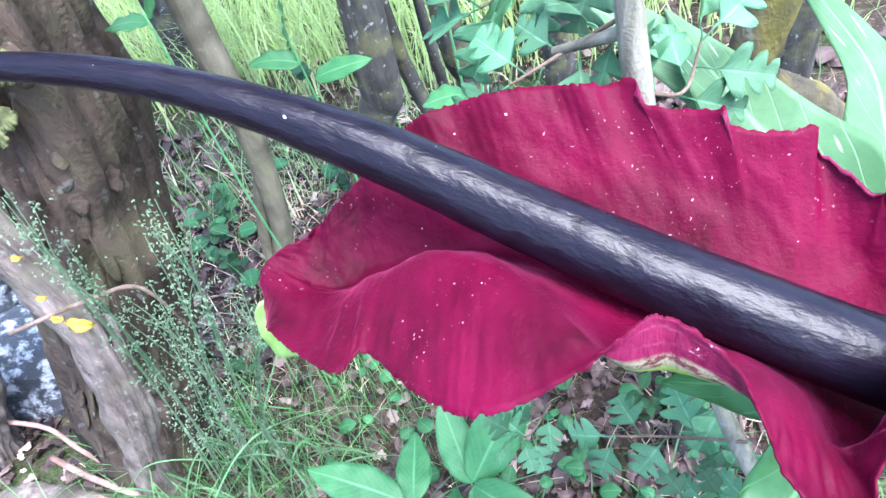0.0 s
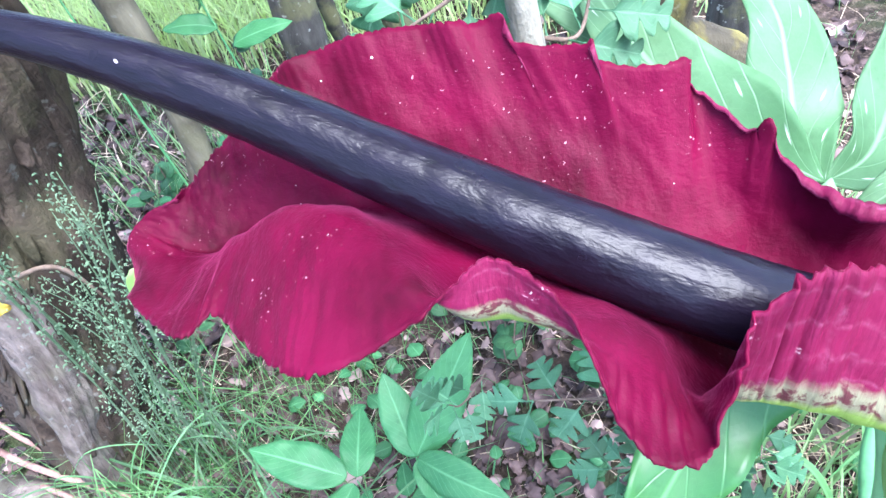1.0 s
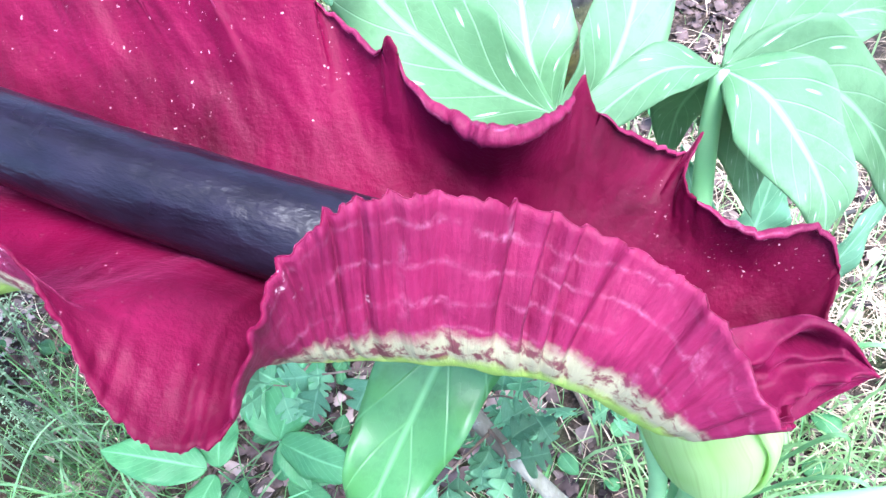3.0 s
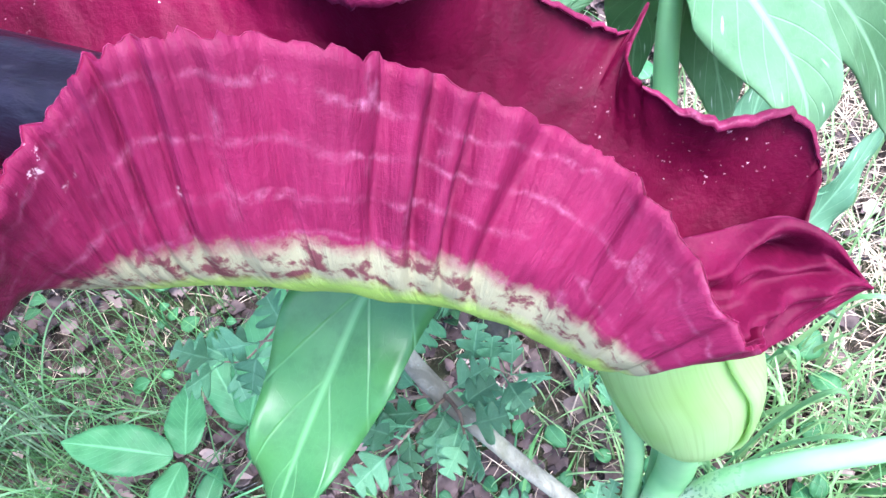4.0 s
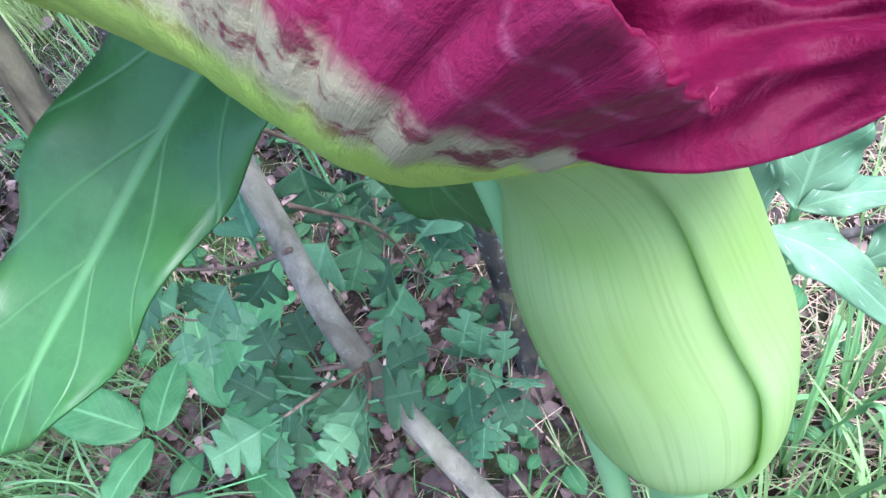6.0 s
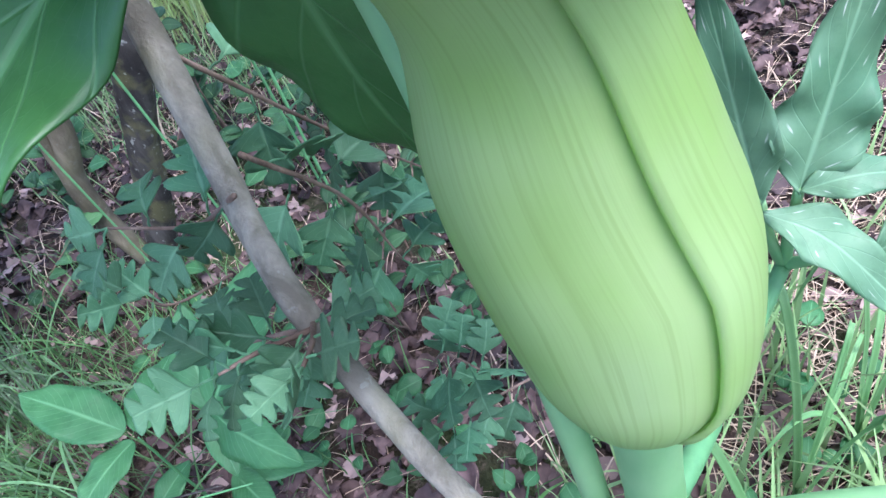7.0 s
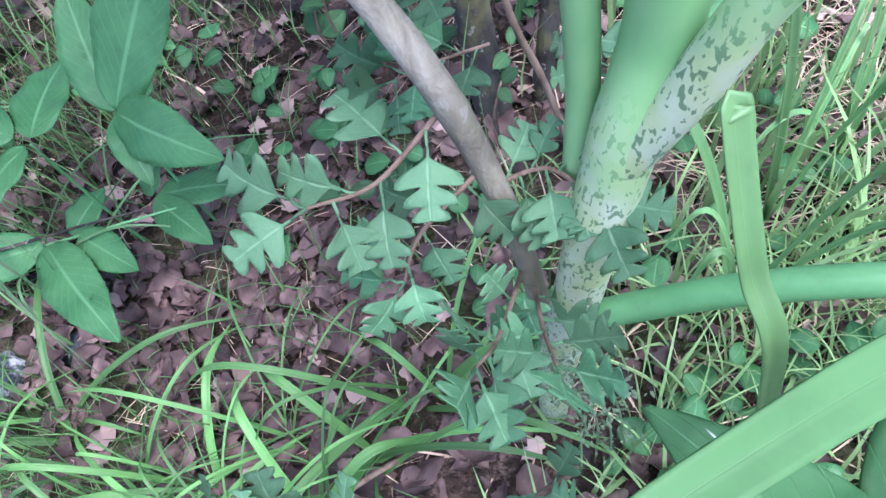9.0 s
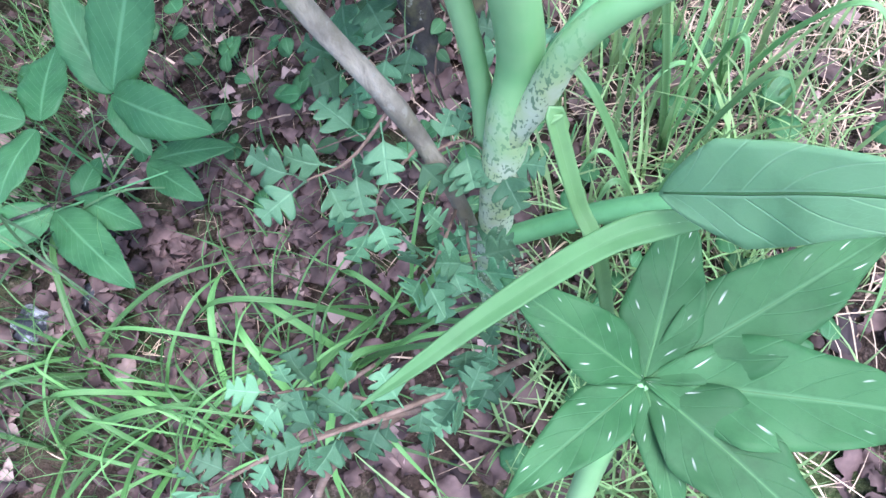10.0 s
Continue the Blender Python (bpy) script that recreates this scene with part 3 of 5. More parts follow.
def build_spathe(plant):
    rows, cols = 560, 64
    s = np.linspace(0, 14, rows)
    rails = np.stack([spline(k, s) for k in (NEAR_RIM, NEAR_MID, KEEL, FAR_MID, FAR_RIM)], 1)
    v = np.linspace(0, 4, cols)
    P = np.stack([spline([(n, *p) for n, p in enumerate(r)], v) for r in rails])
    N = normals_of(P)
    out = v / 2 - 1
    for i in range(rows):
        for j in range(cols):
            e = abs(out[j])
            rim = max(0.0, (e - 0.45) / 0.55)
            turn = 3.0 * noise.noise(Vector((s[i] * 1.3, out[j] * 0.8, 3)))
            pleat = (0.6 - abs(math.sin(s[i] * 13 + turn))) * (0.25 + 0.9 * abs(noise.noise(Vector((s[i] * 1.9, out[j] * 2.2, 8))))) + math.sin(s[i] * 37 + 2 * out[j] + 4 * turn) * 0.22
            strong = (0.4 if s[i] < 6.5 else 1.0) if out[j] < 0 else 0.55
            band = 1.0 + 1.3 * max(0.0, min(1.0, (s[i] - 7.8) * 1.2)) if out[j] < 0 else 1.0
            gather = max(0.0, 1 - abs(s[i] - 10.5) / 1.9) if out[j] < -0.5 else 0.0
            d = 0.0062 * gather * (0.6 - abs(math.sin(s[i] * 11.0 + 1.2 * out[j] + 0.9 * turn))) * min(1.0, (-out[j] - 0.5) * 5) if gather else 0.0
            d += 0.0014 * pleat * rim**0.9 * strong * band
            d += 0.0012 * noise.fractal(Vector((s[i] * 2.2, out[j] * 5, 1.7)), 1.0, 2.0, 3)
            d += 0.0022 * rim**2 * noise.noise(Vector((s[i] * 2.6, 7 + out[j], 0.3)))
            if out[j] > 0.3 and s[i] < 9:
                d += 0.0026 * ((out[j] - 0.3) / 0.7) ** 1.3 * math.sin(s[i] * 6.3 + 2.2 * noise.noise(Vector((s[i] * 0.9, 4, 0)))) * min(1.0, (9 - s[i]))
            P[i, j] += N[i, j] * d
        for side, a, b in ((0, 0, 1), (1, cols - 1, cols - 2)):
            way = unit(P[i, a] - P[i, b])
            P[i, a] += way * (0.0018 * noise.noise(Vector((s[i] * 11, side * 9, 0))) + 0.0011 * noise.noise(Vector((s[i] * 24, side * 9, 0))) + 0.0007 * noise.noise(Vector((s[i] * 50, side * 9, 0))))
    # the far rim rolls over between its points
    for i in range(rows):
        w = sum(max(0.0, 1 - abs(s[i] - c) / h) ** 0.5 * k for c, h, k in ((9.05, 0.75, 1.0), (7.85, 0.3, 0.5), (10.45, 0.35, 0.5), (11.9, 0.5, 0.6)))
        first = cols - 11
        if w > 0:
            away = unit(P[i, first] - P[i, first - 2])
            n = np.cross(unit(P[min(i + 1, rows - 1), first] - P[max(i - 1, 0), first]), away)
            reach = np.linalg.norm(P[i, -1] - P[i, first])
            r = min(reach * 0.6, 0.0042 * w)
            last = P[i, -1].copy()
            root = P[i, first].copy()
            for j in range(first, cols):
                k = (j - first) / (cols - 1 - first)
                a = max(0.0, k - 0.5) / 0.5 * 3.0
                P[i, j] = root + (last - root) * min(1.0, k / 0.5) + away * r * math.sin(a) + n * r * (1 - math.cos(a))
    spathe = part("spathe", sheet("spathe", P, [M_INNER, M_OUTER], 0.0008), plant, "ruffled crimson spathe with a green and cream outside")
    # the green back of the hooked tip
    part("tip", leaf_sheet("tip", [(-0.150, 0.214, 0.772), (-0.151, 0.210, 0.756), (-0.148, 0.206, 0.740), (-0.143, 0.205, 0.729)], 0.02, (0.1, -0.9, 0.3), [M_TUBE, M_TUBE], 0.0008, shape=lambda v: np.clip(np.minimum(v * 3 + 0.5, (1.05 - v) * 2.5), 0.02, 1), rows=16, cols=7, fold=0.3, wave=0.06), spathe, "yellow-green back of the tip")
    # the gathered, crumpled fold at the mouth of the tube
    rows, cols = 90, 60
    top = curve([(0.210, 0.118, 0.750), (0.219, 0.117, 0.747), (0.233, 0.118, 0.744), (0.243, 0.119, 0.743), (0.253, 0.117, 0.744), (0.261, 0.109, 0.742), (0.2675, 0.099, 0.732)], rows)
    low = curve([(0.210, 0.096, 0.737), (0.219, 0.089, 0.735), (0.230, 0.087, 0.731), (0.240, 0.090, 0.727), (0.250, 0.094, 0.725), (0.260, 0.097, 0.727), (0.2675, 0.099, 0.731)], rows)
    face = unit((0.12, -0.72, 0.68))
    P = np.empty((rows, cols, 3))
    for i in range(rows):
        f = i / (rows - 1)
        ease = min(1.0, (1 - f) * 4.0)
        for j in range(cols):
            g = j / (cols - 1)
            hem = math.sin(math.pi * g) ** 0.6
            bend = noise.noise(Vector((f * 2.2, g * 2.0, 5)))
            crease = 0.5 - abs(math.sin(g * 5.4 - f * 2.6 + 1.6 * bend))
            fine = 0.5 - abs(noise.noise(Vector((f * 3.2 + g * 2, g * 3.6 - f * 2, 2))) * 2.2)
            pocket = -0.012 * math.exp(-((f - 0.12) / 0.16) ** 2 - ((g - 0.55) / 0.22) ** 2)
            slit = -0.006 * math.exp(-((f - 0.58) / 0.2) ** 2 - ((g - 0.8 + 0.1 * f) / 0.09) ** 2)
            d = 0.003 * hem + hem * ease * (0.008 * crease + 0.004 * fine) + pocket + slit
            P[i, j] = low[i] + (top[i] - low[i]) * g + face * d
    part("fold", sheet("fold", P, [M_FOLD, M_FOLD], 0.0008), spathe, "dark crumpled crimson fold")


def build_tube(plant):
    rows, cols = 48, 72
    axis = curve([(0.245, 0.120, 0.572), (0.244, 0.127, 0.595), (0.240, 0.133, 0.625), (0.233, 0.136, 0.660), (0.229, 0.134, 0.695), (0.221, 0.117, 0.731)], rows)
    r = spline([(0, 0.0112), (0.06, 0.018), (0.16, 0.0255), (0.3, 0.0305), (0.45, 0.0322), (0.62, 0.0288), (0.8, 0.0225), (1, 0.0225)], np.linspace(0, 1, rows))[:, 0]
    P = np.empty((rows, cols, 3))
    for i in range(rows):
        f = i / (rows - 1)
        seam = float(np.interp(f, (0, 0.2, 0.45, 0.75, 1), (-1.1, -0.97, -0.95, -1.15, -1.45)))
        for j in range(cols):
            q = j / (cols - 1)
            w = seam + q * (2 * math.pi + 0.55)
            k = r[i] * (1.0 + 0.06 * (1 - q) ** 3 - 0.06 * q**4) * (1 + 0.006 * math.sin(w * 9 + f * 3))
            P[i, j] = axis[i] + np.array((math.cos(w) * k, math.sin(w) * k, -0.012 * f**4 * (1 + math.sin(w))))
    part("tube", sheet("tube", P, [M_TUBE, M_TUBE], 0.0016), plant, "pale green swollen tube with an overlapping seam")


def build_spadix(plant):
    line = [(0.240, 0.138, 0.640), (0.214, 0.140, 0.714), (0.172, 0.131, 0.768), (0.116, 0.138, 0.798), (0.055, 0.164, 0.816), (-0.010, 0.196, 0.835), (-0.080, 0.224, 0.863), (-0.153, 0.242, 0.890), (-0.225, 0.250, 0.906), (-0.290, 0.252, 0.910), (-0.330, 0.252, 0.907)]
    me = tube_mesh("spadix", line, (0.008, 0.0105, 0.0158, 0.0164, 0.0157, 0.0143, 0.0121, 0.0084, 0.0066, 0.0048, 0.001), M_SPADIX, 40, 260, rough=0.03, freq=60)
    part("spadix", me, plant, "long glossy black-purple wrinkled spadix")


def leaflet(leaf, name, base, tip, width, up, sag, material=None, line=None, **more):
    opts = dict(rows=26, cols=11, fold=0.14, wave=0.06, waves=3.2, seed=int(1000 * abs(base[0] + tip[2])))
    opts.update(more)
    m = material or M_ARUM
    return part(name, leaf_sheet(name, line or arch(base, tip, sag, up), width, up, [m, m], 0.0008, **opts), leaf)


def build_arum():
    plant = root = thing("dragon_arum", "dragon arum with a crimson flower rising from the forest floor", "flower")
    build_spathe(root)
    build_tube(root)
    build_spadix(root)
    stem = [(0.205, 0.135, 0.02), (0.212, 0.118, 0.20), (0.226, 0.112, 0.34), (0.240, 0.121, 0.43), (0.249, 0.128, 0.475), (0.247, 0.125, 0.53), (0.245, 0.120, 0.572)]
    part("stem", tube_mesh("stem", stem, (0.012, 0.0115, 0.0112, 0.012, 0.0112, 0.0105, 0.0112), M_STEM, 24, 60, rough=0.03, freq=20), root, "green stem, mottled with dark and white spots below")
    # the leaf on the stalk that leaves the stem to the right
    right = part("leaf", tube_mesh("leaf", [(0.238, 0.116, 0.42), (0.256, 0.114, 0.462), (0.272, 0.110, 0.505), (0.300, 0.104, 0.535), (0.345, 0.098, 0.552), (0.42, 0.095, 0.56), (0.47, 0.10, 0.60)], (0.007, 0.0078, 0.0068, 0.0062, 0.006, 0.0055, 0.005), M_PETIOLE_SPOT, 18, 50), root, "thick green leaf stalk with spots at its foot")
    for n, (tip, wid) in enumerate((((0.56, 0.05, 0.62), 0.06), ((0.58, 0.14, 0.66), 0.07), ((0.53, 0.24, 0.66), 0.06))):
        leaflet(right, "leaflet", (0.47, 0.10, 0.60), tip, wid, (0, 0, 1), 0.01)
    # the leaf whose stalk rises along the stem and whose blades hang below the flower
    left = part("leaf", tube_mesh("leaf", [(0.226, 0.132, 0.40), (0.228, 0.137, 0.45), (0.223, 0.132, 0.54), (0.212, 0.140, 0.62), (0.196, 0.158, 0.69), (0.180, 0.160, 0.725)], (0.006, 0.0058, 0.0054, 0.005, 0.0045, 0.004), M_PETIOLE, 16, 40), root)
    near = [(0.180, 0.160, 0.728), (0.157, 0.172, 0.719), (0.128, 0.157, 0.699), (0.105, 0.134, 0.681), (0.086, 0.113, 0.666), (0.071, 0.097, 0.651)]
    leaflet(left, "leaflet", near[0], near[-1], 0.052, (-0.05, -0.65, 0.75), 0.0, M_ARUM_PLAIN, line=near, wave=0.08, waves=3.6, rows=48, cols=13, fold=0.2, shape=lambda v: np.minimum(1.0, (v * 3.4) ** 0.8) * (1 - v**4) ** 0.8)
    leaflet(left, "leaflet", (0.180, 0.160, 0.728), (0.192, 0.186, 0.612), 0.05, (-0.2, -0.9, 0.4), 0.014, M_ARUM_PLAIN, wave=0.05)
    leaflet(left, "leaflet", (0.180, 0.162, 0.728), (0.060, 0.225, 0.640), 0.05, (-0.3, -0.5, 0.7), 0.012, M_ARUM_PLAIN, wave=0.05)
    # the leaf behind the tube: a stalk that forks into two arms, which carry the blades
    fork = (0.353, 0.316, 0.388)
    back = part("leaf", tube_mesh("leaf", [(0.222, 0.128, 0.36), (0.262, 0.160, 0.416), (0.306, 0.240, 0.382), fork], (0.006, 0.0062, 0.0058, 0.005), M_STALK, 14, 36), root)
    for arm in ([fork, (0.342, 0.314, 0.415), (0.331, 0.310, 0.456)], [fork, (0.352, 0.313, 0.425), (0.351, 0.310, 0.460)], [fork, (0.366, 0.304, 0.405), (0.392, 0.295, 0.415)]):
        part("arm", tube_mesh("arm", arm, (0.0042, 0.0036, 0.0028), M_PETIOLE, 10, 16), back)
    for line, wid, up in (
        ([(0.331, 0.310, 0.452), (0.322, 0.316, 0.49), (0.311, 0.323, 0.535), (0.296, 0.335, 0.595)], 0.040, (-0.3, -0.8, 0.35)),
        ([(0.351, 0.310, 0.458), (0.358, 0.318, 0.49), (0.366, 0.328, 0.525), (0.380, 0.345, 0.59)], 0.058, (0.1, -0.85, 0.35)),
        ([(0.351, 0.308, 0.460), (0.372, 0.306, 0.468), (0.396, 0.308, 0.466), (0.432, 0.31, 0.455)], 0.026, (0.1, -0.5, 0.85)),
        ([(0.331, 0.302, 0.452), (0.358, 0.288, 0.444), (0.385, 0.272, 0.420), (0.440, 0.252, 0.352)], 0.036, (0.25, -0.6, 0.75)),
        ([(0.390, 0.296, 0.414), (0.415, 0.30, 0.43), (0.44, 0.31, 0.46), (0.47, 0.33, 0.50)], 0.04, (0.2, -0.7, 0.6)),
    ):
        leaflet(back, "leaflet", line[0], line[-1], wid, up, 0.0, M_ARUM_BACK, line=line, wave=0.09, waves=3.2, rows=36, cols=13)
    # the two leaves behind the flower
    hub = (0.266, 0.240, 0.746)
    high = part("leaf", tube_mesh("leaf", [(0.246, 0.132, 0.44), (0.254, 0.152, 0.51), (0.254, 0.188, 0.60), (0.260, 0.225, 0.70), hub], (0.006, 0.006, 0.0055, 0.005, 0.004), M_PETIOLE, 14, 36), root)
    for line, wid, up in (
        ([(0.236, 0.230, 0.760), (0.205, 0.218, 0.753), (0.180, 0.208, 0.738)], 0.027, (0, -0.35, 0.95)),
        ([(0.292, 0.252, 0.748), (0.325, 0.268, 0.736), (0.370, 0.295, 0.712), (0.415, 0.315, 0.675)], 0.044, (-0.1, -0.6, 0.8)),
        ([(0.279, 0.224, 0.742), (0.292, 0.208, 0.724), (0.304, 0.196, 0.698), (0.309, 0.190, 0.668)], 0.052, (0.15, -0.75, 0.6)),
        ([(0.296, 0.240, 0.738), (0.334, 0.240, 0.706), (0.372, 0.245, 0.650), (0.400, 0.25, 0.585)], 0.056, (0.3, -0.75, 0.6)),
        ([(0.278, 0.246, 0.722), (0.294, 0.252, 0.675), (0.312, 0.258, 0.606)], 0.044, (0, -0.9, 0.35)),
        ([(0.268, 0.262, 0.718), (0.268, 0.284, 0.680), (0.272, 0.302, 0.625)], 0.046, (-0.15, -0.9, 0.3)),
    ):
        leaflet(high, "leaflet", hub, line[-1], wid, up, 0.0, line=[hub] + line, wave=0.05, waves=2.4, rows=40, cols=13)
    hub = (0.195, 0.252, 0.727)
    tall = part("leaf", tube_mesh("leaf", [(0.243, 0.134, 0.43), (0.250, 0.154, 0.50), (0.243, 0.192, 0.59), (0.215, 0.235, 0.68), hub], (0.007, 0.0065, 0.006, 0.005, 0.004), M_PETIOLE, 14, 36), root)
    for line, wid, up in (
        ([(0.162, 0.272, 0.742), (0.130, 0.310, 0.757), (0.106, 0.350, 0.776), (0.085, 0.405, 0.792)], 0.066, (-0.1, -0.75, 0.65)),
        ([(0.150, 0.300, 0.735), (0.100, 0.370, 0.765), (0.045, 0.415, 0.792), (0.0, 0.435, 0.800)], 0.046, (-0.1, -0.6, 0.8)),
        ([(0.190, 0.285, 0.736), (0.191, 0.315, 0.755), (0.188, 0.350, 0.775), (0.160, 0.420, 0.805)], 0.054, (0.0, -0.8, 0.6)),
        ([(0.222, 0.268, 0.728), (0.246, 0.305, 0.738), (0.260, 0.338, 0.764), (0.275, 0.390, 0.805)], 0.050, (0.1, -0.8, 0.6)),
    ):
        leaflet(tall, "leaflet", hub, line[-1], wid, up, 0.0, line=[hub] + line, wave=0.045, waves=2.2, rows=44, cols=13)
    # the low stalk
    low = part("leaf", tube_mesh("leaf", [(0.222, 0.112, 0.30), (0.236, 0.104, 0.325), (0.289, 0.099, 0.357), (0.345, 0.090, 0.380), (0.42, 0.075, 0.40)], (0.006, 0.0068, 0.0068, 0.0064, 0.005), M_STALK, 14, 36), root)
    for tip, wid in (((0.53, 0.03, 0.42), 0.05), ((0.52, 0.10, 0.43), 0.05)):
        leaflet(low, "leaflet", (0.42, 0.075, 0.40), tip, wid, (0, 0, 1), 0.01)
    return plant


def build_second_arum():
    """The fan-shaped arum leaf near the walk's end, its green darkened for shade."""
    plant = thing("arum_leaf", "fan-shaped green arum leaf flecked with white", "plant")
    hub = (0.284, -0.016, 0.444)
    stalk = part("stalk", tube_mesh("stalk", [(0.25, -0.09, 0.02), (0.245, -0.085, 0.25), (0.262, -0.045, 0.40), hub], (0.007, 0.0065, 0.006, 0.004), M_PETIOLE, 14, 36), plant)
    for tip, wid, up in (((0.232, 0.018, 0.490), 0.030, (0, -0.2, 1)), ((0.312, 0.056, 0.455), 0.036, (0, -0.2, 1)), ((0.392, 0.036, 0.450), 0.044, (0, -0.2, 1)), ((0.402, -0.040, 0.440), 0.048, (0, -0.1, 1)), ((0.345, -0.085, 0.435), 0.044, (0, 0, 1)), ((0.224, -0.058, 0.452), 0.028, (0, 0, 1)), ((0.290, -0.075, 0.430), 0.020, (0, 0, 1))):
        blade = leaflet(plant, "leaflet", hub, tip, wid, up, 0.006, M_ARUM_SHADED, wave=0.05, waves=3.5, rows=34, cols=13)
        part("midrib", tube_mesh("midrib", arch(hub, tip, 0.006, up), (0.0008, 0.0006, 0.0005, 0.0003), M_STRAP, 8, 16), blade)
    high = thing("strap_leaf", "long bent strap-shaped green leaf", "leaf")
    part("blade", leaf_sheet("blade", [(0.318, 0.028, 0.498), (0.296, 0.024, 0.512), (0.271, 0.020, 0.513), (0.235, 0.0, 0.52), (0.205, -0.02, 0.525), (0.185, -0.032, 0.524)], 0.0112, (0, -0.3, 1), [M_STRAP, M_STRAP], 0.0006, rows=40, cols=9, fold=0.35, wave=0.05, waves=4), high)
    part("midrib", tube_mesh("midrib", [(0.318, 0.028, 0.4978), (0.296, 0.024, 0.5118), (0.271, 0.020, 0.5128), (0.235, 0.0, 0.5198), (0.205, -0.02, 0.5248)], (0.0005, 0.0005, 0.0005, 0.0004, 0.0003), M_PETIOLE, 8, 30), high, "lighter sunken midrib")
    blade = thing("arum_leaflet", "broad pale green arum leaf blade seen close", "leaf")
    part("blade", leaf_sheet("blade", [(0.287, 0.030, 0.524), (0.303, 0.016, 0.548), (0.319, 0.004, 0.568), (0.352, -0.018, 0.596)], 0.036, (0.1, -0.6, 0.8), [M_CLOSE, M_CLOSE], 0.0008, rows=36, cols=13, fold=0.1, wave=0.03, waves=2), blade)
    part("midrib", tube_mesh("midrib", [(0.288, 0.0292, 0.5257), (0.303, 0.0157, 0.5484), (0.319, 0.0037, 0.5684), (0.348, -0.0156, 0.5930)], (0.0006, 0.0006, 0.0005, 0.0003), M_STRAP, 8, 24), blade, "lighter raised midrib")


    bent = thing("strap_leaf", "upright grass leaf with a bent-over top", "leaf")
    part("blade", leaf_sheet("blade", [(0.263, 0.088, 0.470), (0.2595, 0.090, 0.484), (0.2615, 0.083, 0.472), (0.268, 0.066, 0.442), (0.277, 0.050, 0.412), (0.288, 0.032, 0.28), (0.295, 0.02, 0.05)], 0.0085, (0.3, -0.6, 0.7), [M_PALE, M_PALE], 0.0006, shape=lambda v: np.clip(v * 12 + 0.5, 0, 1), rows=60, cols=7, fold=0.4), bent)


build_arum()
build_second_arum()


# ---- trees ----
def tree(name, label, stems, material, group="", finish=None):
    """stems: (name, line, radii, bumps) each; the first is the trunk."""
    base = thing(name, label, "tree", group=group)
    for n, (kind, line, radii, rough) in enumerate(stems):
        big = max(radii) > 0.03
        part(kind, tube_mesh(kind, line, radii, finish[n] if finish else material, 72 if big else 14, 130 if big else 60, rough=rough, freq=14 if big else 40, flute=0.06 if big else 0.0, ridge=0.3 if max(radii) > 0.04 else 0.0, seed=n * 3.1), base)
    return base


def crown(base, foot, centre, size, count, seed):
    """Unseen canopy added for shade: many leaves in loose clumps round a few limbs."""
    rnd = random.Random(seed)
    grids = []
    clumps = [np.array(centre) + np.array([rnd.gauss(0, 0.45) * k for k in size]) for _ in range(22)]
    for n in range(count):
        c = rnd.choice(clumps) + np.array([rnd.gauss(0, 0.10), rnd.gauss(0, 0.10), rnd.gauss(0, 0.07)])
        d = unit((rnd.gauss(0, 1), rnd.gauss(0, 1), rnd.gauss(-0.2, 0.4)))
        s = rnd.uniform(0.04, 0.075)
        grids.append(blade_grid(arch(c, c + d * s, s * 0.1), s * 0.6, (rnd.gauss(0, 0.4), rnd.gauss(0, 0.4), 1), oval, 5, 3))
    tagged(part("crown", join_grids("crown", grids, M_SMALL), base, "unseen leafy canopy added to shade the undergrowth"), kind="stuff")
    for n, c in enumerate(clumps[:9]):
        a = np.array((centre[0] * 0.7 + foot[0] * 0.3, centre[1] * 0.7 + foot[1] * 0.3, centre[2] - size[2]))
        part("limb", tube_mesh("limb", [a, (a + c) / 2 + np.array((0, 0, 0.05)), c], (0.016, 0.011, 0.003), M_BARK_DARK, 8, 14, rough=0.1), base)


old = tree("old_tree", "old split trunk with flaking grey-brown bark, moss and lichen", [
    ("trunk", [(-0.665, 0.45, 0.0), (-0.635, 0.46, 0.18), (-0.565, 0.52, 0.43), (-0.535, 0.55, 0.60), (-0.490, 0.55, 0.80), (-0.465, 0.58, 1.2), (-0.465, 0.62, 1.7), (-0.435, 0.68, 2.4)], (0.09, 0.078, 0.088, 0.094, 0.085, 0.072, 0.055, 0.02), 0.07),
    ("limb", [(-0.66, 0.395, 0.0), (-0.612, 0.40, 0.20), (-0.562, 0.43, 0.385), (-0.557, 0.455, 0.505), (-0.578, 0.475, 0.635), (-0.60, 0.50, 0.75), (-0.62, 0.53, 0.95)], (0.04, 0.030, 0.030, 0.034, 0.036, 0.042, 0.02), 0.2),
    ("root", [(-1.02, 0.45, 0.02), (-0.95, 0.48, 0.20), (-0.86, 0.52, 0.40), (-0.74, 0.56, 0.54), (-0.60, 0.60, 0.62)], (0.05, 0.045, 0.045, 0.05, 0.05), 0.25),
    ("root", [(-0.60, 0.28, 0.02), (-0.68, 0.34, 0.09), (-0.80, 0.36, 0.12), (-0.95, 0.36, 0.1)], (0.02, 0.04, 0.04, 0.03), 0.25),
    ("burl", [(-0.45, 0.50, 0.80), (-0.425, 0.47, 0.79), (-0.412, 0.455, 0.782)], (0.018, 0.014, 0.006), 0.4),
], M_BARK, finish=(M_BARK, M_BARK_LIMB, M_BARK_LIMB, M_BARK_LIMB, M_BARK))
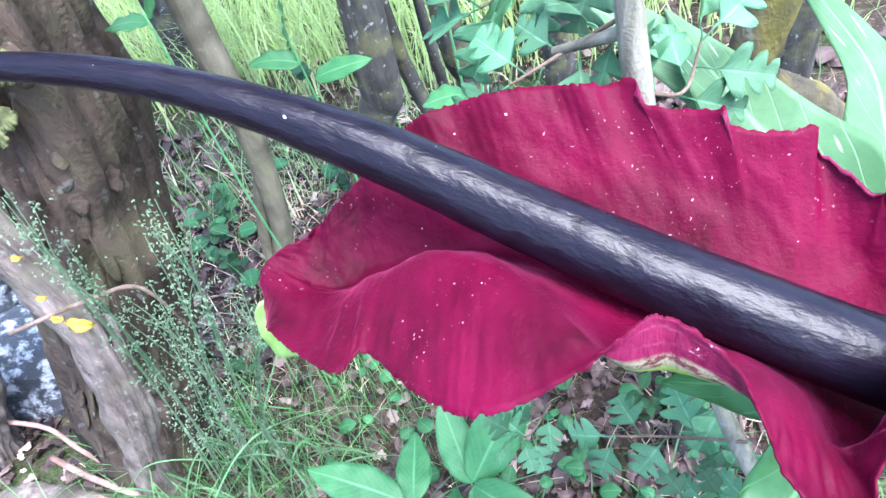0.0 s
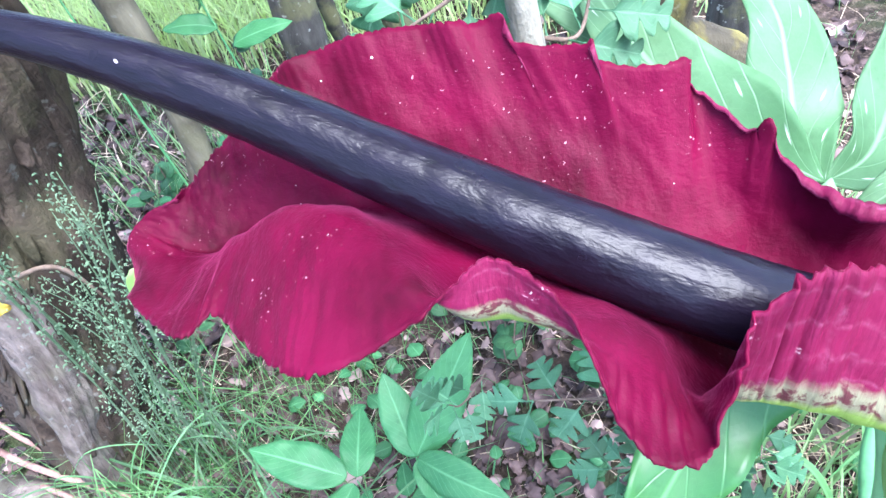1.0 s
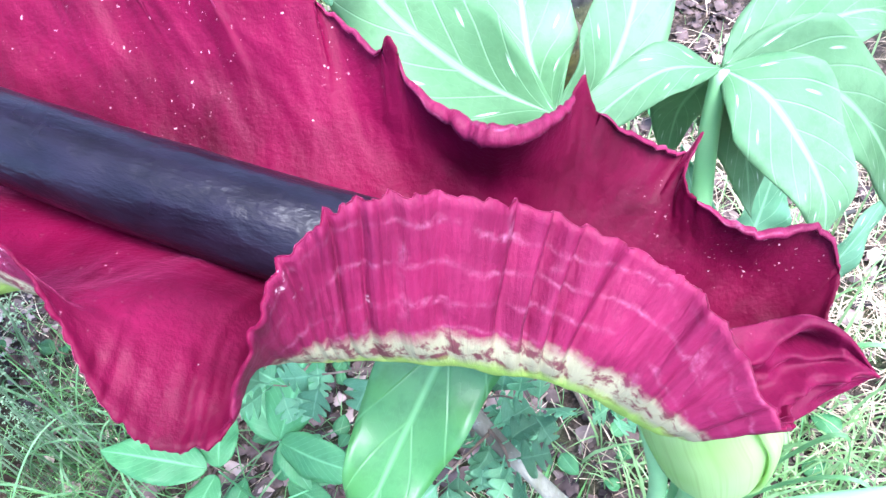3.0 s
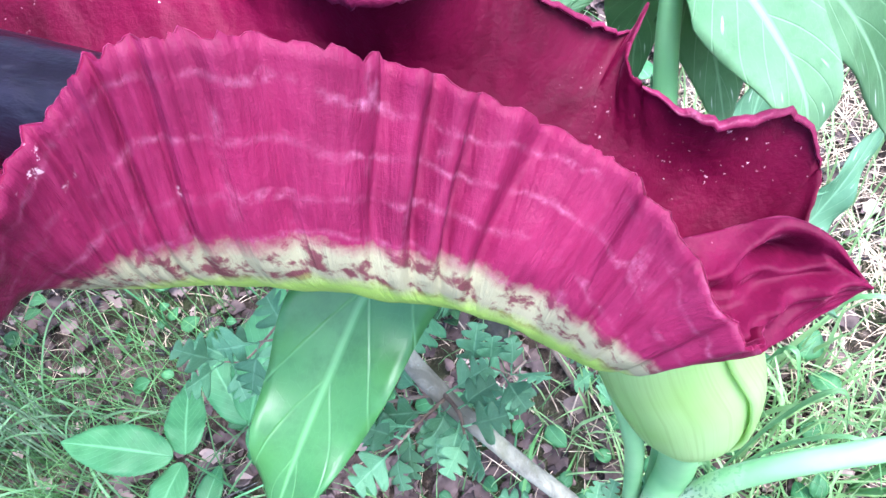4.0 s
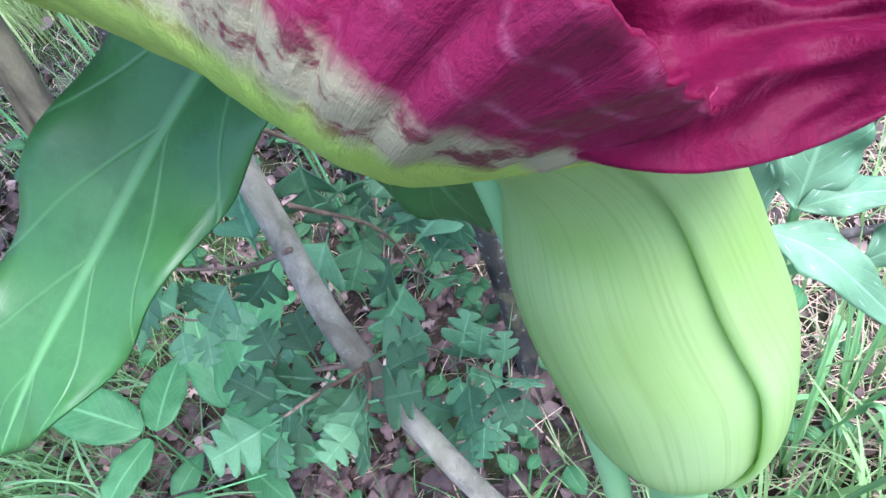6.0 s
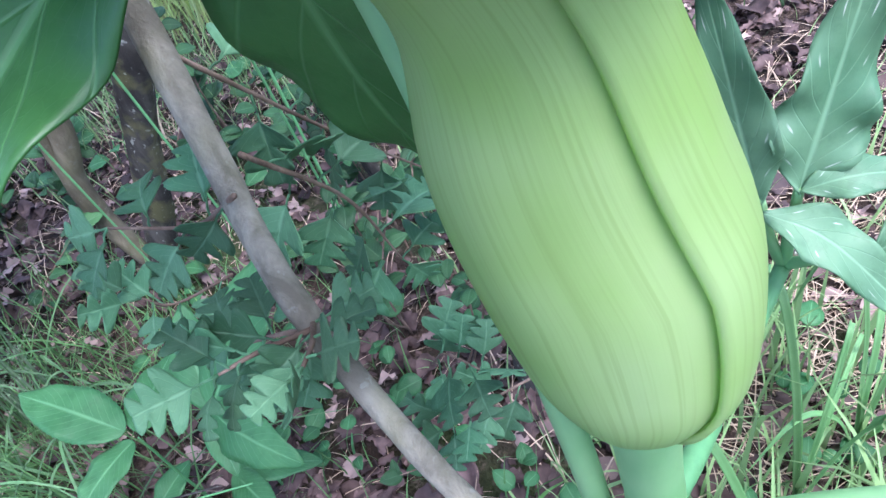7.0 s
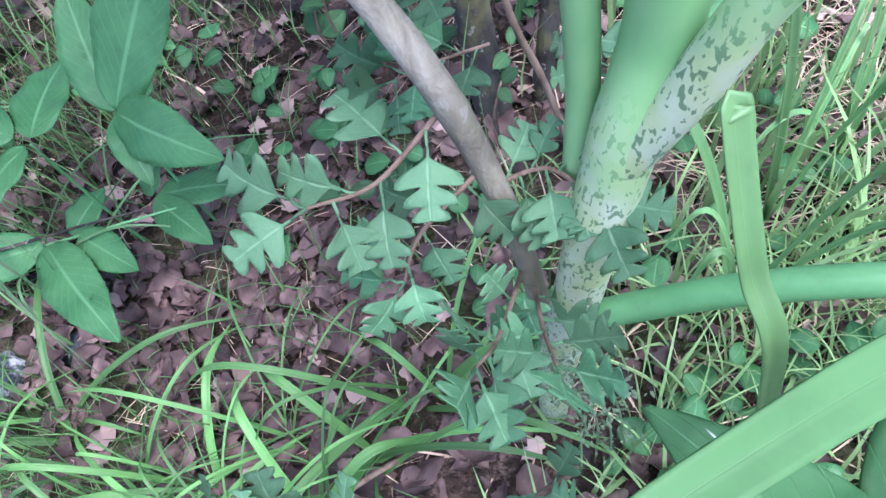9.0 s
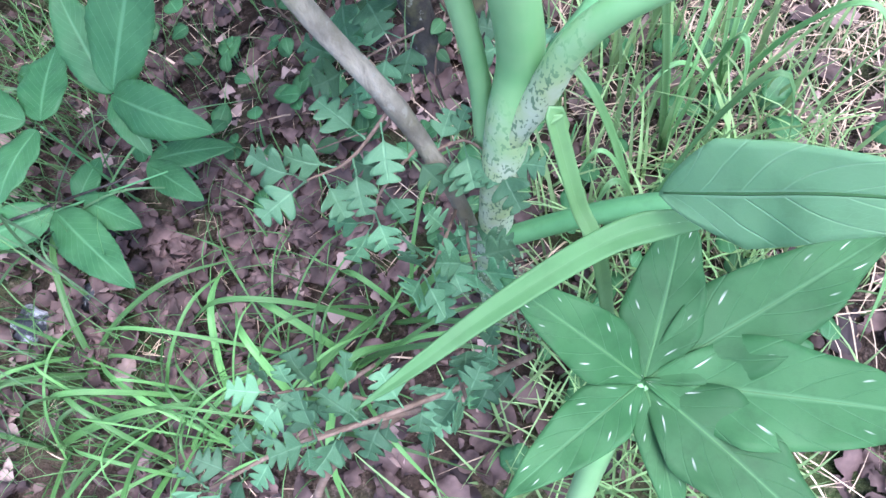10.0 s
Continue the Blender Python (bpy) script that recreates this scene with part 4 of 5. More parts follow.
for n, (at, w, up) in enumerate((((-0.518, 0.396, 0.538), 0.030, (0.2, -0.9, 0.4)), ((-0.530, 0.398, 0.545), 0.014, (0.1, -0.9, 0.4)), ((-0.522, 0.398, 0.580), 0.010, (0.2, -0.9, 0.4)), ((-0.513, 0.404, 0.635), 0.010, (0.2, -0.9, 0.4)))):
    part("lichen", leaf_sheet("lichen", arch(at, (at[0] + w, at[1], at[2] - w * 0.3), 0.004, up), w * 0.7, up, [M_LICHEN, M_LICHEN], 0.003, rows=10, cols=6, lobes=3, depth=0.4, wave=0.06), old, "bright yellow lichen")
for at, w, up in (((-0.44, 0.462, 0.83), 0.05, (0.1, -0.9, 0.4)), ((-0.43, 0.462, 0.805), 0.045, (0.2, -0.9, 0.3)), ((-0.465, 0.46, 0.81), 0.05, (0, -0.9, 0.3)), ((-0.48, 0.46, 0.775), 0.045, (0, -0.9, 0.3)), ((-0.465, 0.458, 0.75), 0.035, (0, -0.9, 0.3)), ((-0.495, 0.465, 0.80), 0.04, (-0.2, -0.9, 0.3))):
    for k in range(3):
        a = k * 2.1 + at[0] * 40
        tip = (at[0] + w * 0.6 * math.cos(a), at[1] - 0.006 * k, at[2] + w * 0.6 * math.sin(a))
        part("lichen", leaf_sheet("lichen", arch(at, tip, 0.005, up), w * 0.8, up, [M_CRUST, M_CRUST], 0.003, rows=16, cols=9, lobes=4, depth=0.6, wave=0.1, waves=4), old, "crusty yellow-green lichen")
# loose strips of bark
rnd = random.Random(41)
axis = curve([(-0.635, 0.46, 0.18), (-0.60, 0.49, 0.31), (-0.565, 0.52, 0.43), (-0.535, 0.55, 0.60), (-0.51, 0.552, 0.70), (-0.49, 0.55, 0.80)], 101)
girth = np.interp(np.linspace(0, 1, 101), (0, 0.3, 0.6, 0.8, 1), (0.078, 0.086, 0.092, 0.09, 0.085))
for n in range(46):
    i = rnd.randint(3, 80)
    k = min(100, i + rnd.randint(10, 28))
    w = rnd.uniform(-2.5, -0.5)
    out = np.array((math.cos(w), math.sin(w), 0.0))
    skew = np.array((-out[1], out[0], 0)) * rnd.uniform(-0.012, 0.012)
    lift = rnd.uniform(0.0, 0.018)
    a, b, c = axis[i] + out * (girth[i] + lift), axis[(i + k) // 2] + out * (girth[(i + k) // 2] + 0.003) + skew * 0.5, axis[k] + out * girth[k] + skew
    part("bark_flake", leaf_sheet("bark_flake", [a, b, c], rnd.uniform(0.008, 0.026), out, [M_BARK, M_BARK], 0.003, shape=lambda v: np.clip(np.minimum(v * 5 + 0.35, (1 - v) * 5 + 0.3), 0, 1), rows=18, cols=5, fold=rnd.uniform(-0.5, 0.2), wave=0.12, waves=rnd.uniform(1, 3), twist=rnd.uniform(-0.5, 0.5), seed=n), old)
crown(old, (-0.40, 0.70), (-0.75, 1.15, 2.1), (0.7, 0.42, 0.3), 1500, 61)
young = tree("young_tree", "pair of young dark trunks from one foot with pale lichen spots", [
    ("trunk", [(-0.445, 0.68, 0.0), (-0.41, 0.68, 0.07), (-0.345, 0.68, 0.22), (-0.298, 0.68, 0.33), (-0.202, 0.68, 0.54), (-0.183, 0.68, 0.66), (-0.15, 0.70, 1.4), (-0.12, 0.80, 2.2)], (0.032, 0.026, 0.022, 0.022, 0.024, 0.025, 0.016, 0.005), 0.08),
    ("trunk", [(-0.41, 0.675, 0.09), (-0.43, 0.678, 0.135), (-0.443, 0.68, 0.19), (-0.440, 0.68, 0.27), (-0.402, 0.68, 0.36), (-0.374, 0.68, 0.56), (-0.374, 0.68, 0.69), (-0.37, 0.69, 1.4), (-0.34, 0.70, 2.0)], (0.015, 0.016, 0.016, 0.016, 0.0165, 0.018, 0.0185, 0.012, 0.004), 0.02),
    ("branch", [(-0.443, 0.675, 0.22), (-0.440, 0.678, 0.32), (-0.408, 0.68, 0.43), (-0.39, 0.68, 0.47)], (0.008, 0.009, 0.009, 0.008), 0.02),
], M_BARK_DARK, finish=(M_BARK_DARK, M_BARK_OLIVE, M_BARK_OLIVE))
crown(young, (-0.2, 0.85), (-0.3, 1.05, 1.9), (0.6, 0.42, 0.3), 1300, 62)
slim = tree("background_tree", "slim dark trunk standing in the undergrowth", [("trunk", [(-0.10, 0.85, 0.0), (-0.115, 0.88, 0.25), (-0.108, 0.90, 0.41), (-0.128, 0.90, 0.56), (-0.14, 0.92, 1.3), (-0.1, 0.96, 2.0)], (0.028, 0.024, 0.023, 0.022, 0.015, 0.004), 0.12)], M_BARK_DARK, "background trunks")
crown(slim, (-0.1, 0.96), (0.1, 1.15, 1.9), (0.5, 0.42, 0.3), 1100, 63)
for a, b, r in (((-0.02, 0.78), (-0.19, 0.80, 0.62), 0.012), ((-0.06, 0.80), (-0.142, 0.80, 0.62), 0.008), ((0.16, 0.44), (0.14, 0.46, 0.42), 0.017), ((0.20, 0.46), (0.24, 0.50, 0.36), 0.010), ((0.30, 0.75), (0.33, 0.80, 0.6), 0.03), ((-0.9, 1.5), (-0.95, 1.55, 1.0), 0.03), ((0.05, 1.3), (0.02, 1.3, 0.9), 0.03)):
    base = (a[0], a[1], 0.0)
    mid = (a[0] * 0.4 + b[0] * 0.6, a[1] * 0.4 + b[1] * 0.6 + 0.01, b[2] * 0.5)
    top = (b[0] * 1.1 - a[0] * 0.1, b[1] + 0.03, b[2] + 0.8 if b[2] > 0.5 else b[2] + 0.12)
    tree("sapling", "thin dark sapling stem with lichen", [("trunk", [base, mid, b, top], (r * 1.2, r, r * 0.9, r * 0.5), 0.1), ("twig", [mid, (mid[0] + 0.03, mid[1] + 0.02, mid[2] + 0.05), (mid[0] + 0.05, mid[1] + 0.05, mid[2] + 0.14)], (r * 0.35, r * 0.28, r * 0.12), 0.1)], M_BARK_DARK, "background trunks")
tree("hawthorn", "leaning grey hawthorn stem behind the flower", [
    ("trunk", [(0.215, 0.14, 0.0), (0.205, 0.128, 0.30), (0.188, 0.130, 0.43), (0.160, 0.146, 0.495), (0.122, 0.180, 0.562), (0.097, 0.222, 0.615), (0.068, 0.275, 0.73), (0.050, 0.315, 0.85), (0.045, 0.34, 1.1), (0.06, 0.37, 1.4)], (0.006, 0.0056, 0.0055, 0.0055, 0.0057, 0.0062, 0.0070, 0.0078, 0.006, 0.0025), 0.12),
    ("branch", [(0.052, 0.312, 0.84), (0.035, 0.33, 0.825), (0.012, 0.345, 0.812)], (0.004, 0.0035, 0.0025), 0.1),
    ("branch", [(0.125, 0.178, 0.556), (0.118, 0.182, 0.535), (0.116, 0.186, 0.515)], (0.0025, 0.002, 0.0015), 0.1),
], M_BARK_GREY)
tree("mossy_tree", "crooked branch covered in yellow moss", [("trunk", [(0.27, 0.62, 0.1), (0.25, 0.50, 0.45), (0.235, 0.43, 0.62), (0.19, 0.42, 0.69), (0.150, 0.42, 0.72), (0.165, 0.43, 0.80), (0.19, 0.46, 1.0)], (0.022, 0.02, 0.018, 0.018, 0.017, 0.015, 0.012), 0.25)], M_MOSSY)


# ---- small plants ----
def hawthorn_sprig(points, radius, leaves, seed):
    """A twig with lobed leaves; leaves: (station 0 to 1, way, length) each."""
    rnd = random.Random(seed)
    sprig = thing("hawthorn_sprig", "hawthorn twig with lobed blue-green leaves", "twig", group="hawthorn sprigs")
    part("twig", tube_mesh("twig", points, (radius, radius * 0.8, radius * 0.5), M_TWIG, 8, 24, rough=0.1, freq=60), sprig)
    line = curve(points, 101)
    for f, way, length in leaves:
        a = line[int(f * 100)]
        d = unit(way)
        stalk = a + d * length * 0.25
        tip = a + d * length * 1.2
        up = unit((rnd.uniform(-0.8, 0.8), -0.5 + rnd.uniform(-0.6, 0.5), rnd.uniform(0.4, 0.9)))
        leaf = part("leaf", leaf_sheet("leaf", arch(stalk, tip, length * rnd.uniform(-0.02, 0.12), up), length * rnd.uniform(0.85, 1.1), up, [M_HAW, M_HAW], 0.0004, shape=lobed, rows=58, cols=7, fold=rnd.uniform(-0.15, 0.35), wave=0.04, waves=1.6, seed=rnd.randint(0, 999)), sprig)
        part("leaf_stalk", tube_mesh("leaf_stalk", [a, (a + stalk) / 2 + np.array(up) * 0.001, stalk], (0.0007, 0.0006, 0.0005), M_HAW, 6, 6), leaf)
    return sprig


def spray(points, radius, count, length, seed, spread=1.0, start=0.1):
    rnd = random.Random(seed)
    leaves = []
    line = curve(points, 20)
    along = unit(line[-1] - line[0])
    for n in range(count):
        f = start + (1 - start) * n / max(1, count - 1)
        side = 1 if n % 2 else -1
        across = unit(np.cross(along, (0.1, -0.6, 0.8)))
        way = along * rnd.uniform(0.2, 0.8) + across * side * spread * rnd.uniform(0.5, 1.1) + np.array((0, rnd.uniform(-0.2, 0.2), rnd.uniform(-0.3, 0.2)))
        leaves.append((min(f, 1.0), way, length * rnd.uniform(0.75, 1.15)))
    leaves.append((1.0, along, length))
    return hawthorn_sprig(points, radius, leaves, seed + 50)


SPRIGS = [
    ([(0.128, 0.176, 0.553), (0.137, 0.156, 0.566), (0.139, 0.141, 0.572)], 0.0014, 6, 0.024),
    ([(0.130, 0.170, 0.555), (0.114, 0.156, 0.562), (0.102, 0.146, 0.564)], 0.0012, 7, 0.025),
    ([(0.13, 0.175, 0.55), (0.100, 0.184, 0.534), (0.078, 0.188, 0.524)], 0.0013, 8, 0.026),
    ([(0.11, 0.20, 0.60), (0.07, 0.22, 0.57), (0.03, 0.22, 0.575)], 0.0013, 5, 0.028),
    ([(0.105, 0.225, 0.60), (0.118, 0.27, 0.53), (0.125, 0.29, 0.46)], 0.0013, 9, 0.036),
    ([(0.09, 0.24, 0.64), (0.115, 0.29, 0.56), (0.15, 0.32, 0.50)], 0.0012, 8, 0.034),
    ([(0.18, 0.132, 0.44), (0.155, 0.115, 0.425), (0.135, 0.10, 0.435)], 0.0012, 6, 0.025),
    ([(0.19, 0.128, 0.41), (0.165, 0.11, 0.395), (0.155, 0.10, 0.375)], 0.0012, 6, 0.025),
    ([(0.195, 0.128, 0.40), (0.215, 0.13, 0.405), (0.232, 0.115, 0.405)], 0.0012, 8, 0.022),
    ([(0.20, 0.125, 0.33), (0.195, 0.07, 0.39), (0.19, 0.05, 0.415)], 0.0012, 7, 0.022),
    ([(0.205, 0.12, 0.32), (0.21, 0.08, 0.37), (0.215, 0.055, 0.40)], 0.0012, 7, 0.022),
    ([(0.24, 0.03, 0.30), (0.19, 0.0, 0.36), (0.125, -0.022, 0.38)], 0.0022, 12, 0.022),
    ([(0.20, 0.0, 0.34), (0.11, -0.018, 0.35), (0.045, -0.04, 0.335)], 0.002, 14, 0.022),
    ([(0.15, 0.0, 0.35), (0.12, 0.006, 0.37), (0.10, 0.004, 0.378)], 0.0014, 8, 0.021),
    ([(0.22, 0.04, 0.30), (0.20, 0.015, 0.35), (0.205, -0.01, 0.39)], 0.0018, 8, 0.022),
    ([(0.055, 0.33, 0.84), (0.02, 0.34, 0.815), (-0.015, 0.335, 0.80)], 0.0016, 7, 0.036),
    ([(0.06, 0.31, 0.80), (0.08, 0.315, 0.795), (0.09, 0.33, 0.815)], 0.0014, 5, 0.036),
    ([(0.05, 0.36, 0.86), (0.01, 0.39, 0.84), (-0.03, 0.40, 0.815)], 0.0014, 6, 0.04),
    ([(0.12, 0.28, 0.36), (0.14, 0.26, 0.40), (0.165, 0.24, 0.41)], 0.0012, 7, 0.034),
    ([(0.18, 0.30, 0.30), (0.15, 0.27, 0.32), (0.13, 0.25, 0.33)], 0.0012, 7, 0.032),
    ([(-0.02, 0.33, 0.42), (-0.04, 0.29, 0.44), (-0.05, 0.28, 0.46)], 0.0012, 6, 0.034),
    ([(0.24, 0.35, 0.25), (0.25, 0.30, 0.28), (0.24, 0.27, 0.30)], 0.0012, 7, 0.03),
]
for n, (line, r, count, size) in enumerate(SPRIGS):
    spray(line, r, count, size, 100 + n)


def seedling(name, label, stem, leaves, material=None, shape=toothed, group="", grow=1.0, small=False):
    """A small plant; leaves: (base, tip, width, sag) each."""
    m = material or M_SEEDLING
    plant = thing(name, label, "plant", group=group)
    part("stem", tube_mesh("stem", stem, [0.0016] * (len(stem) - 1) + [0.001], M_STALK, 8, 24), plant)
    for n, (base, tip, width, sag) in enumerate(leaves):
        tip = tuple(np.array(base) + (np.array(tip) - np.array(base)) * grow)
        width *= grow * (1.0 if small else 1.18)
        up = unit((0.3 * math.sin(n * 2.4), -0.3 + 0.25 * math.cos(n * 1.7), 0.9))
        leaf = part("leaf", leaf_sheet("leaf", arch(base, tip, sag, up), width, up, [m, m], 0.0004, shape=oval if small else shape, rows=10 if small else 77, cols=5 if small else 9, fold=0.12 if n % 2 else 0.02, wave=0.035, waves=3, seed=n), plant)
        if not small:
            part("midrib", tube_mesh("midrib", arch(base, tip, sag, up), (0.0003, 0.00025, 0.0002, 0.0001), M_SEEDLING, 6, 12), leaf)
    return plant


seedling("ash_seedling", "ash seedling with fresh oval toothed leaflets", [(-0.14, 0.335, 0.03), (-0.135, 0.33, 0.14), (-0.128, 0.324, 0.243)], [
    ((-0.128, 0.324, 0.245), (-0.159, 0.408, 0.304), 0.040, 0.004), ((-0.126, 0.326, 0.246), (-0.043, 0.420, 0.355), 0.052, 0.004),
    ((-0.126, 0.322, 0.245), (-0.017, 0.262, 0.252), 0.042, 0.010), ((-0.128, 0.320, 0.242), (-0.100, 0.272, 0.212), 0.024, 0.004),
], group="ash seedlings")
seedling("ash_seedling", "low ash seedling with oval toothed leaflets", [(-0.17, 0.32, 0.03), (-0.165, 0.32, 0.08), (-0.160, 0.317, 0.128)], [
    ((-0.158, 0.318, 0.130), (-0.057, 0.324, 0.130), 0.032, 0.006), ((-0.158, 0.315, 0.129), (-0.089, 0.263, 0.128), 0.030, 0.005), ((-0.162, 0.320, 0.129), (-0.172, 0.365, 0.135), 0.026, 0.003),
], group="ash seedlings")
seedling("ash_seedling", "ash seedling with large oval leaflets spread flat", [(-0.21, 0.31, 0.03), (-0.205, 0.305, 0.15), (-0.200, 0.302, 0.240)], [
    ((-0.212, 0.305, 0.246), (-0.331, 0.338, 0.272), 0.046, 0.006), ((-0.200, 0.306, 0.242), (-0.206, 0.400, 0.234), 0.038, 0.006), ((-0.203, 0.298, 0.241), (-0.236, 0.228, 0.232), 0.038, 0.006),
], group="ash seedlings")
seedling("ash_seedling", "ash seedling with dark oval leaflets on a thin twig", [(-0.40, 0.25, 0.05), (-0.34, 0.255, 0.12), (-0.26, 0.272, 0.128), (-0.13, 0.300, 0.135)], [
    ((-0.260, 0.270, 0.130), (-0.156, 0.172, 0.128), 0.044, 0.008), ((-0.226, 0.279, 0.131), (-0.156, 0.240, 0.128), 0.032, 0.005), ((-0.262, 0.270, 0.130), (-0.360, 0.243, 0.130), 0.040, 0.006), ((-0.235, 0.280, 0.130), (-0.215, 0.330, 0.132), 0.026, 0.004),
], group="ash seedlings")


for stem, leaves in (
    ([(-0.20, 0.62, 0.03), (-0.23, 0.61, 0.45), (-0.245, 0.60, 0.72)], (((-0.245, 0.60, 0.70), (-0.232, 0.60, 0.765), 0.05, 0.003), ((-0.24, 0.60, 0.675), (-0.295, 0.60, 0.682), 0.022, 0.006), ((-0.232, 0.60, 0.655), (-0.165, 0.60, 0.668), 0.022, 0.004))),
    ([(-0.36, 0.62, 0.05), (-0.38, 0.61, 0.45), (-0.375, 0.60, 0.76)], (((-0.375, 0.60, 0.745), (-0.425, 0.60, 0.745), 0.026, 0.004), ((-0.372, 0.60, 0.75), (-0.345, 0.60, 0.79), 0.02, 0.003))),
    ([(-0.06, 0.62, 0.03), (-0.079, 0.60, 0.60), (-0.080, 0.60, 0.75)], (((-0.08, 0.60, 0.61), (-0.125, 0.59, 0.608), 0.034, 0.003),)),
    ([(-0.05, 0.60, 0.03), (-0.060, 0.60, 0.58), (-0.048, 0.60, 0.76)], (((-0.055, 0.60, 0.665), (-0.015, 0.60, 0.715), 0.05, 0.003), ((-0.06, 0.60, 0.60), (-0.085, 0.59, 0.605), 0.034, 0.003))),
):
    seedling("young_shrub", "thin green shoot with fresh rounded leaves", stem, leaves, group="young shrubs")


def creeper(name, label, centre, count, spread, size, seed, group, material=None):
    """A low plant with round leaves."""
    rnd = random.Random(seed)
    leaves = []
    for n in range(count):
        x, y = centre[0] + rnd.gauss(0, spread), centre[1] + rnd.gauss(0, spread)
        z = height(x, y) + rnd.uniform(0.02, 0.07)
        a = rnd.uniform(0, 6.3)
        s = size * rnd.uniform(0.6, 1.25)
        leaves.append(((x, y, z), (x + s * math.cos(a), y + s * math.sin(a), z + rnd.uniform(-0.012, 0.012)), s * 0.8, 0.003))
    z = height(*centre)
    return seedling(name, label, [(centre[0], centre[1], z - 0.01), (centre[0] + 0.004, centre[1], z + 0.02), (centre[0] + 0.01, centre[1] + 0.006, z + 0.045)], leaves, material, group=group, small=True)


for n, (c, k, s, z) in enumerate((((-0.06, 0.37), 10, 0.035, 0.026), ((-0.24, 0.44), 12, 0.05, 0.026), ((-0.10, 0.50), 10, 0.06, 0.028), ((0.10, 0.62), 10, 0.07, 0.03), ((-0.35, 0.60), 10, 0.06, 0.028), ((0.32, 0.55), 10, 0.06, 0.03), ((0.42, 0.42), 10, 0.06, 0.03), ((0.30, 0.32), 9, 0.04, 0.026), ((0.04, 0.42), 9, 0.04, 0.03), ((-0.6, 0.95), 12, 0.12, 0.04), ((-0.2, 1.1), 12, 0.14, 0.045), ((0.25, 1.0), 12, 0.14, 0.045), ((0.33, 0.12), 9, 0.05, 0.028), ((0.14, 0.30), 9, 0.04, 0.026), ((0.40, 0.14), 14, 0.06, 0.03), ((0.30, 0.06), 12, 0.05, 0.026), ((0.46, 0.05), 12, 0.06, 0.03), ((0.52, 0.30), 12, 0.07, 0.03), ((0.2, 0.22), 10, 0.04, 0.024))):
    creeper("creeper", "low creeper with small round green leaves", c, k, s, z, 300 + n, "creepers")


def undergrowth(centre, count, spread, top, size, seed):
    """A leafy thicket plant: thin shoots whose dark leaves hold shade in their colour."""
    rnd = random.Random(seed)
    plant = thing("undergrowth_shrub", "low shrub with many small dark green leaves, darkened further for shade", "shrub", group="undergrowth shrubs")
    for n in range(count // 9):
        x, y = centre[0] + rnd.gauss(0, spread), centre[1] + rnd.gauss(0, spread)
        z = height(x, y)
        h = rnd.uniform(0.4, 1.0) * top
        line = [(x, y, z - 0.01), (x + rnd.gauss(0, 0.02), y + rnd.gauss(0, 0.02), z + h * 0.5), (x + rnd.gauss(0, 0.05), y + rnd.gauss(0, 0.05), z + h)]
        shoot = part("shoot", tube_mesh("shoot", line, (0.0016, 0.0013, 0.0006), M_TWIG, 6, 10), plant)
        c = curve(line, 30)
        for k in range(9):
            a = c[rnd.randint(9, 29)]
            d = unit((rnd.gauss(0, 1), rnd.gauss(0, 1), rnd.gauss(0.1, 0.35)))
            s = size * rnd.uniform(0.7, 1.3)
            up = unit((rnd.gauss(0, 0.35), rnd.gauss(-0.3, 0.35), 1))
            part("leaf", leaf_sheet("leaf", arch(a, a + d * s, s * 0.08, up), s * rnd.uniform(0.55, 0.8), up, [M_UNDER_SHADED, M_UNDER_SHADED], 0.0004, shape=oval, rows=9, cols=5, fold=0.15, wave=0.03, seed=k), shoot)


for n, (c, count, spread, top, size) in enumerate((
    ((-0.66, 0.72), 36, 0.07, 0.14, 0.032), ((-0.72, 0.95), 27, 0.08, 0.13, 0.036), ((-0.40, 0.95), 36, 0.09, 0.18, 0.034),
    ((-0.05, 0.62), 45, 0.07, 0.34, 0.030), ((0.06, 0.52), 36, 0.05, 0.30, 0.028), ((-0.18, 0.72), 36, 0.07, 0.26, 0.030), ((0.02, 0.80), 45, 0.09, 0.40, 0.034), ((-0.25, 0.98), 36, 0.1, 0.30, 0.036), ((0.14, 0.66), 36, 0.06, 0.34, 0.030), ((0.10, 0.40), 18, 0.03, 0.16, 0.024))):
    undergrowth(c, count, spread, top, size, 500 + n)


def grass_blades(count, where, low, high, width, seed, lean=0.5, segments=5):
    rnd = random.Random(seed)
    grids = []
    for n in range(count):
        x, y = where(rnd)
        h = rnd.uniform(low, high)
        a = rnd.uniform(0, 6.3)
        d = np.array((math.cos(a), math.sin(a), 0))
        l = rnd.uniform(0.15, 1.0) * lean * h
        b = np.array((x, y, height(x, y) - 0.004))
        w = width * rnd.uniform(0.6, 1.3)
        side = np.array((-d[1], d[0], 0)) * w / 2
        P = np.empty((segments, 3, 3))
        for i in range(segments):
            f = i / (segments - 1)
            c = b + d * l * f**2 + np.array((0, 0, h * (f - 0.3 * (l / h) * f**2.5)))
            k = (1 - f**2) * 0.97 + 0.03
            P[i, 0], P[i, 1], P[i, 2] = c - side * k, c - np.array((0, 0, w * 0.12)), c + side * k
        grids.append(P)
    return grids


def patch(cx, cy, sx, sy):
    return lambda rnd: (rnd.gauss(cx, sx), rnd.gauss(cy, sy))


